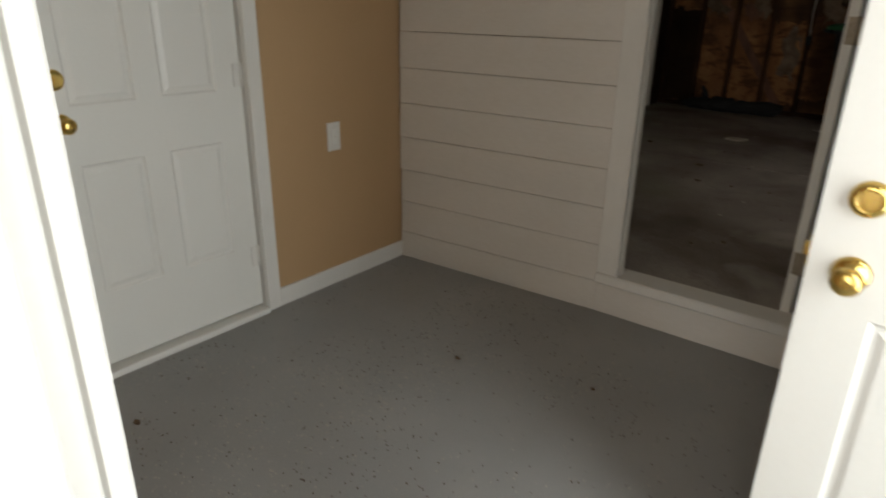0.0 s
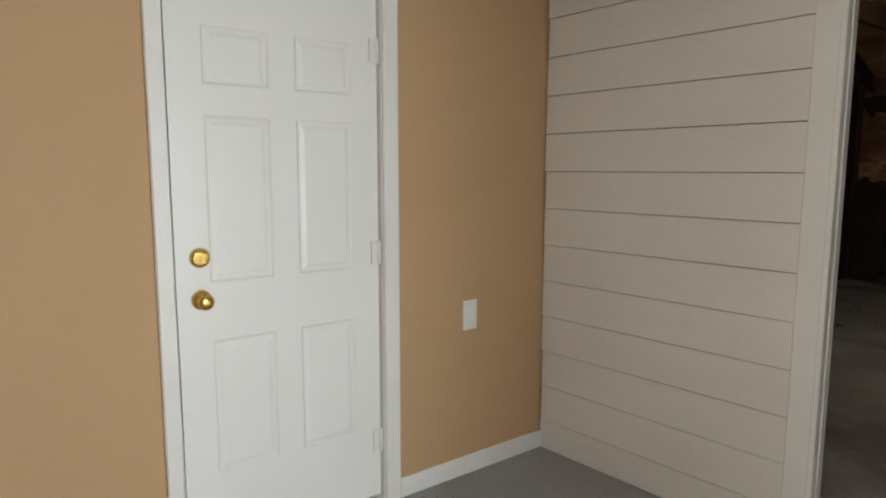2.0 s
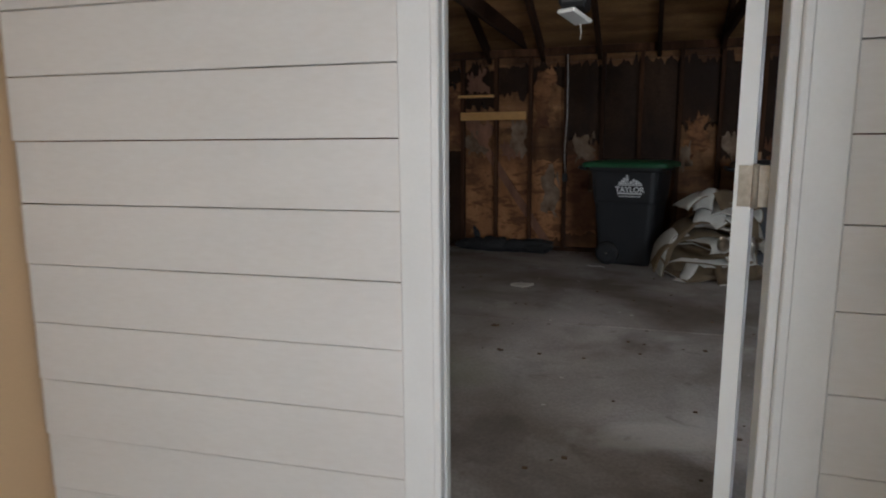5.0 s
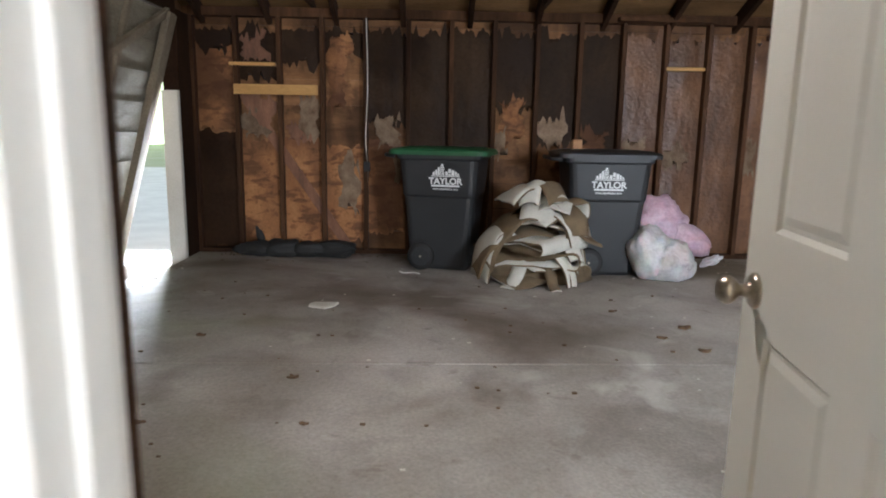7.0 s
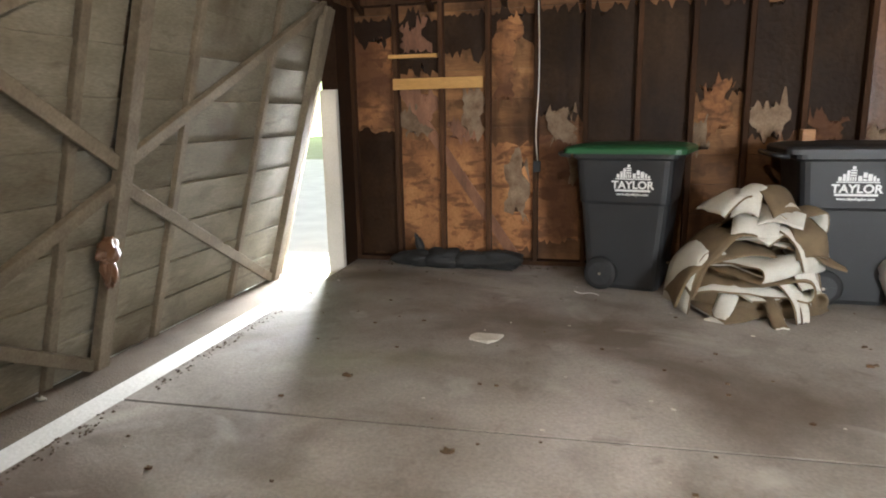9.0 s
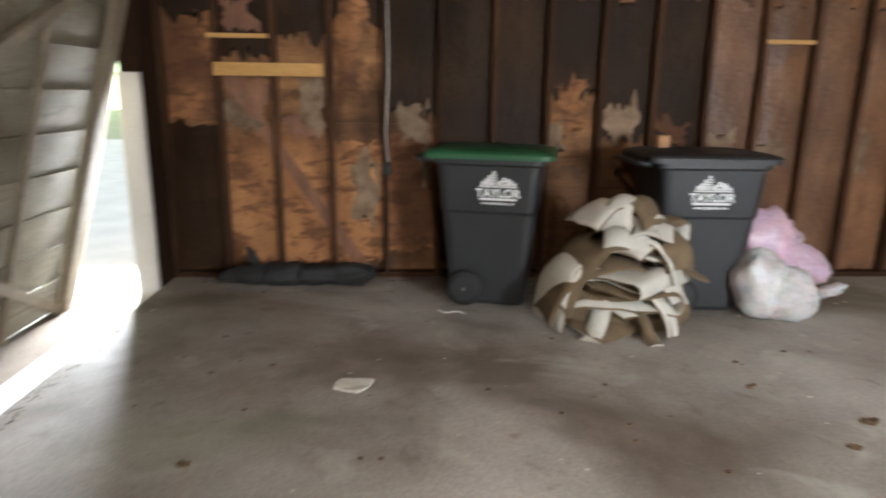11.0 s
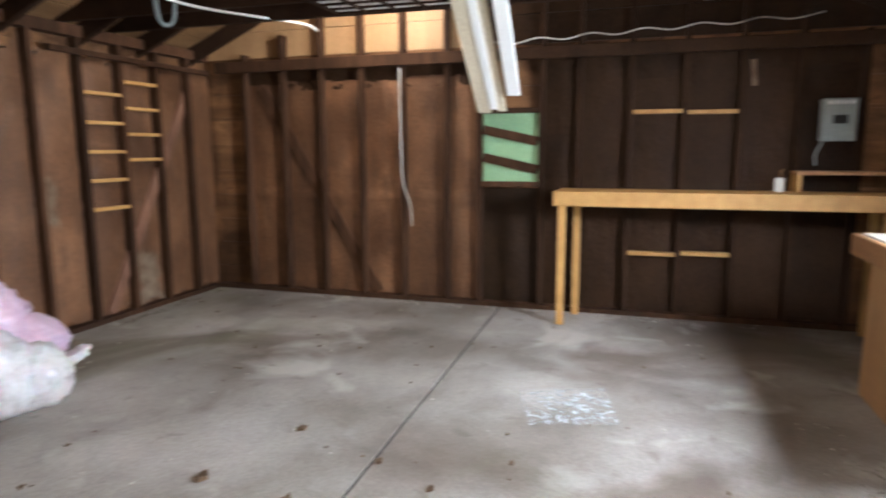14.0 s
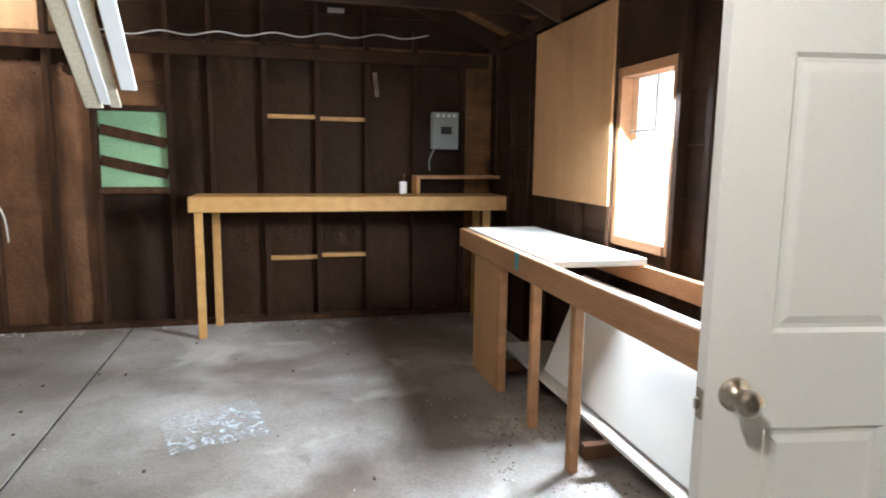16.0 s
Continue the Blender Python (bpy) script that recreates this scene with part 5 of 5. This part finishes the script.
cable([(XR - 0.10, 0.665, 1.53), (XR - 0.08, 0.70, 1.44), (XR - 0.05, 0.69, 1.36)], 0.007, "grey cable below the fuse box", M_GREYPANEL)
sock = thing("wall_socket", 0.78, YF - 0.02, 0.93, "small black socket box at the stud", "socket")
solid("box", M_BLACK, 0.75, 0.81, YF - 0.04, YF - 0.002, 0.93, 1.02, parent=sock, b=0.004)

# shelf and small box beside the fuse panel
sh = thing("wall_shelf", 6.0, 0.45, 1.29, "narrow wooden shelf at the end of the bench", "shelf")
solid("shelf_board", M_REDWOOD, 5.95, XR - 0.002, 0.14, 0.83, 1.295, 1.32, parent=sh, b=0.003)
solid("shelf_end", M_NEWWOOD, 5.95, XR - 0.002, 0.80, 0.83, BT, 1.294, parent=sh, b=0.003)
cup = thing("white_carton", 6.02, 0.93, BT, "small white carton standing on the workbench", "carton")
solid("carton", M_DOOR, 5.99, 6.04, 0.90, 0.955, BT, BT + 0.10, parent=cup, b=0.004)
bm = bmesh.new()
tube(bm, [(6.015, 0.925, BT + 0.10), (6.01, 0.92, BT + 0.15), (6.02, 0.91, BT + 0.16)], 0.003)
part("straw", bm, M_NEWWOOD, cup)
solid("cardboard_box", M_REDWOOD, 2.60, 2.68, 5.34, 5.42, G + 1.041, G + 1.12, label="small brown carton resting on the bin lid", category="carton", b=0.004)
tape = solid("tape", plain("teal_tape", (0.05, 0.30, 0.36), 0.5), 3.90, 3.945, 0.7205, 0.7225, T2 - 0.085, T2 + 0.002, label="teal tape wrapped on the bench rail", category="tape")

# litter on the floor
def scrap(x, y, size, seed, material, label, category="litter", group="litter on the garage floor", flat=0.4, name="litter", z=G):
    bm = bmesh.new()
    rng = random.Random(seed)
    n = 9
    c = bm.verts.new((x, y, z + size * flat * 0.6))
    top = [bm.verts.new((x + size * rng.uniform(0.5, 1.0) * math.cos(k * math.tau / n), y + size * rng.uniform(0.35, 0.7) * math.sin(k * math.tau / n), z + 0.003 + size * flat * rng.random())) for k in range(n)]
    bot = [bm.verts.new((v.co.x, v.co.y, z + 0.001)) for v in top]
    for k in range(n):
        q = (k + 1) % n
        bm.faces.new((c, top[k], top[q]))
        bm.faces.new((top[k], bot[k], bot[q], top[q]))
    bm.faces.new(bot[::-1])
    return part(name, bm, material, label=label, category=category, group=group)


M_LEAF = mat("dry_leaf", (0.14, 0.085, 0.04), (0.07, 0.04, 0.02), 0.8, 30, 120, 0.4)
M_CHIP = mat("pale_chip", (0.6, 0.57, 0.5), (0.5, 0.47, 0.4), 0.8, 30, 120, 0.4)
for i, (x, y, s) in enumerate(((0.10, 3.30, 0.035), (0.75, 2.69, 0.035), (3.50, 3.39, 0.045), (2.90, 3.13, 0.045), (0.25, 2.2, 0.025), (2.95, 3.55, 0.05), (2.75, 3.35, 0.04), (3.3, 2.9, 0.03), (3.15, 2.62, 0.03), (2.6, 3.9, 0.025), (0.9, 2.2, 0.022), (3.45, 2.35, 0.02), (-0.3, 2.35, 0.02), (2.15, 3.2, 0.02))):
    scrap(x, y, s, 100 + i, M_LEAF, "dry brown leaf on the concrete", "leaf", name="dry_leaf")
bits = bmesh.new()
rng = random.Random(8)
for i in range(150):
    x, y, s = rng.uniform(-0.7, 6.0), rng.uniform(0.8, 5.6), rng.uniform(0.004, 0.012)
    box(bits, x - s, x + s, y - s * 0.6, y + s * 0.6, G, G + s * 0.6)
part("floor_grit", bits, M_LEAF, label="dark grit scattered on the garage floor", category="grit", kind="stuff")
bits = bmesh.new()
for i in range(90):
    x, y, s = rng.uniform(-0.7, 6.0), rng.uniform(0.8, 5.6), rng.uniform(0.003, 0.010)
    box(bits, x - s, x + s, y - s * 0.5, y + s * 0.5, G, G + s * 0.4)
part("floor_chips", bits, M_CHIP, label="pale chips scattered on the garage floor", category="grit", kind="stuff")
bits = bmesh.new()
for i in range(3600):
    x, y, s = rng.uniform(0.05, 2.9), rng.uniform(-2.3, -0.05), rng.uniform(0.0010, 0.0024)
    if noise.noise(Vector((x * 1.7, y * 1.7, 4))) > -0.05 or i % 4 == 0:
        box(bits, x - s, x + s, y - s, y + s, 0.0, s)
part("porch_grit", bits, M_LEAF, label="dark flakes in the grey porch floor paint", category="grit", kind="stuff")
bits = bmesh.new()
for i in range(7000):
    x, y, s = rng.uniform(0.05, 2.9), rng.uniform(-2.3, -0.05), rng.uniform(0.0010, 0.0024)
    if noise.noise(Vector((x * 1.9, y * 1.9, 9))) > 0.12 or i % 5 == 0:
        box(bits, x - s, x + s, y - s, y + s, 0.0, s)
part("porch_chips", bits, M_CHIP, label="pale flakes in the grey porch floor paint", category="grit", kind="stuff")
for x, y, s in ((0.93, -0.70, 0.014), (0.354, -1.73, 0.02), (1.45, -0.55, 0.012)):
    scrap(x, y, s, int(x * 100), M_LEAF, "dark leaf crumb on the porch floor", "leaf", "litter on the porch floor", name="dry_leaf", z=0.0)
paper = scrap(0.68, 3.95, 0.14, 55, M_CHIP, "crumpled white paper scrap on the concrete", "paper", flat=0.12, name="paper_scrap")
cable([(1.13, 5.05, G + 0.004), (1.18, 5.0, G + 0.004), (1.25, 5.02, G + 0.004), (1.30, 4.97, G + 0.004)], 0.004, "white string on the concrete", M_DOOR, "litter on the garage floor")
# plastic film lying on the slab
M_FILM = mat("clear_plastic_film", (0.80, 0.82, 0.82), (0.6, 0.62, 0.62), 0.12, 14, 60, 0.9)
fn, fl = M_FILM.node_tree.nodes, M_FILM.node_tree.links
tx, rp = fn.new("ShaderNodeTexNoise"), fn.new("ShaderNodeMapRange")
tx.inputs["Scale"].default_value, tx.inputs["Detail"].default_value, tx.inputs["Distortion"].default_value = 12.0, 5, 2.5
rp.inputs[1].default_value, rp.inputs[2].default_value, rp.inputs[3].default_value, rp.inputs[4].default_value = 0.44, 0.66, 0.10, 0.80
geo = fn.new("ShaderNodeNewGeometry")
fl.new(geo.outputs["Position"], tx.inputs["Vector"]), fl.new(tx.outputs["Fac"], rp.inputs[0]), fl.new(rp.outputs[0], fn["Principled BSDF"].inputs["Alpha"])
bm = bmesh.new()
rows = []
A0, A1, B0, B1 = Vector((4.26, 2.47)), Vector((4.46, 2.02)), Vector((3.85, 2.34)), Vector((3.98, 1.92))
for j in range(17):
    row = []
    for i in range(21):
        p = A0.lerp(A1, i / 20).lerp(B0.lerp(B1, i / 20), j / 16)
        row.append(bm.verts.new((p.x, p.y, G + 0.004 + 0.03 * abs(noise.noise(Vector((p.x * 12, p.y * 12, 2)))))))
    rows.append(row)
for j in range(16):
    for i in range(20):
        bm.faces.new((rows[j][i], rows[j][i + 1], rows[j + 1][i + 1], rows[j + 1][i])).smooth = True
part("plastic_film", bm, M_FILM, label="crinkled clear plastic film lying on the concrete", category="plastic film")
# torn paper in the broken plank of the garage door
wad = thing("paper_wad", XD - 0.3, 3.24, 0.7, "torn brown paper stuffed in a hole in the garage door", "paper")
bm = bmesh.new()
p = gd_at(3.24, 0.335, 0.12)
lump(bm, p, (0.03, 0.07, 0.06), 6.0, 0.5)
lump(bm, p + Vector((-0.03, 0.02, -0.10)), (0.025, 0.04, 0.10), 9.0, 0.5)
part("wad", bm, M_KRAFT, wad)

# a white scrap on the dirt at the door's foot
scrap(-1.36, 2.91, 0.035, 77, M_CHIP, "white scrap lying in the dirt under the garage door", "paper", name="paper_scrap", z=0.058)


def crumbs(name, material, count, x0, x1, y0, y1, s0, s1, seed, label, clump=0.0):
    """Loose crumbs, thicker where the noise runs high."""
    bm = bmesh.new()
    rng = random.Random(seed)
    for i in range(count):
        x, y, s = rng.uniform(x0, x1), rng.uniform(y0, y1), rng.uniform(s0, s1)
        if noise.noise(Vector((x * 3, y * 3, seed))) < clump:
            continue
        a, h = rng.uniform(0, 3.1), s * rng.uniform(0.4, 0.9)
        c, d = math.cos(a) * s, math.sin(a) * s
        base = [bm.verts.new((x + p, y + q, G)) for p, q in ((c, d), (-d * 0.7, c * 0.7), (-c, -d), (d * 0.8, -c * 0.6))]
        top = bm.verts.new((x + rng.uniform(-0.3, 0.3) * s, y + rng.uniform(-0.3, 0.3) * s, G + h))
        for k in range(4):
            bm.faces.new((base[k], base[(k + 1) % 4], top))
        bm.faces.new(base[::-1])
    part(name, bm, material, label=label, category="debris", kind="stuff")


crumbs("bench_debris", M_DIRT, 1500, 2.4, 4.3, 0.45, 0.98, 0.002, 0.008, 5, "dark dirt and crumbs on the floor under the bench", -0.05)
crumbs("bench_chips", M_CHIP, 160, 2.4, 4.3, 0.45, 1.1, 0.002, 0.007, 9, "pale plaster crumbs under the bench", -0.1)
crumbs("wall_foot_chips", M_CHIP, 420, 6.02, 6.155, 0.9, 5.7, 0.003, 0.014, 15, "pale crumbs along the foot of the east wall", 0.0)
crumbs("wall_foot_dirt", M_DIRT, 700, -0.6, 6.1, 5.66, 5.81, 0.003, 0.014, 19, "dirt along the foot of the north wall", -0.05)
crumbs("slab_edge_dirt", M_DIRT, 500, XD + 0.0, XD + 0.09, 0.6, 5.4, 0.003, 0.012, 23, "dirt along the edge of the slab at the garage door", -0.05)

# white pieces standing in for daylight slots in the gable, and a torn strip on a stud
for y0, y1, z in ((1.36, 1.49, 2.575), (0.22, 0.40, 2.605)):
    solid("gable_light_slot", M_PALEBOARD, XR + 0.06, XR + 0.089, y0, y1, z, z + 0.035, label="short white piece standing in for a daylight slot in the gable", category="batten", group="battens in the gable", b=0.003)
paper_strip = thing("paper_strip", XR + 0.05, 1.12, 1.94, "torn pale paper strip hanging on the dark wall", "paper")
bm = bmesh.new()
beam(bm, (XR + 0.055, 1.105, 1.94), (XR + 0.05, 1.125, 2.13), 0.035, 0.006, up=(1, 0, 0), b=0.001)
part("strip", bm, M_STAIN, paper_strip)
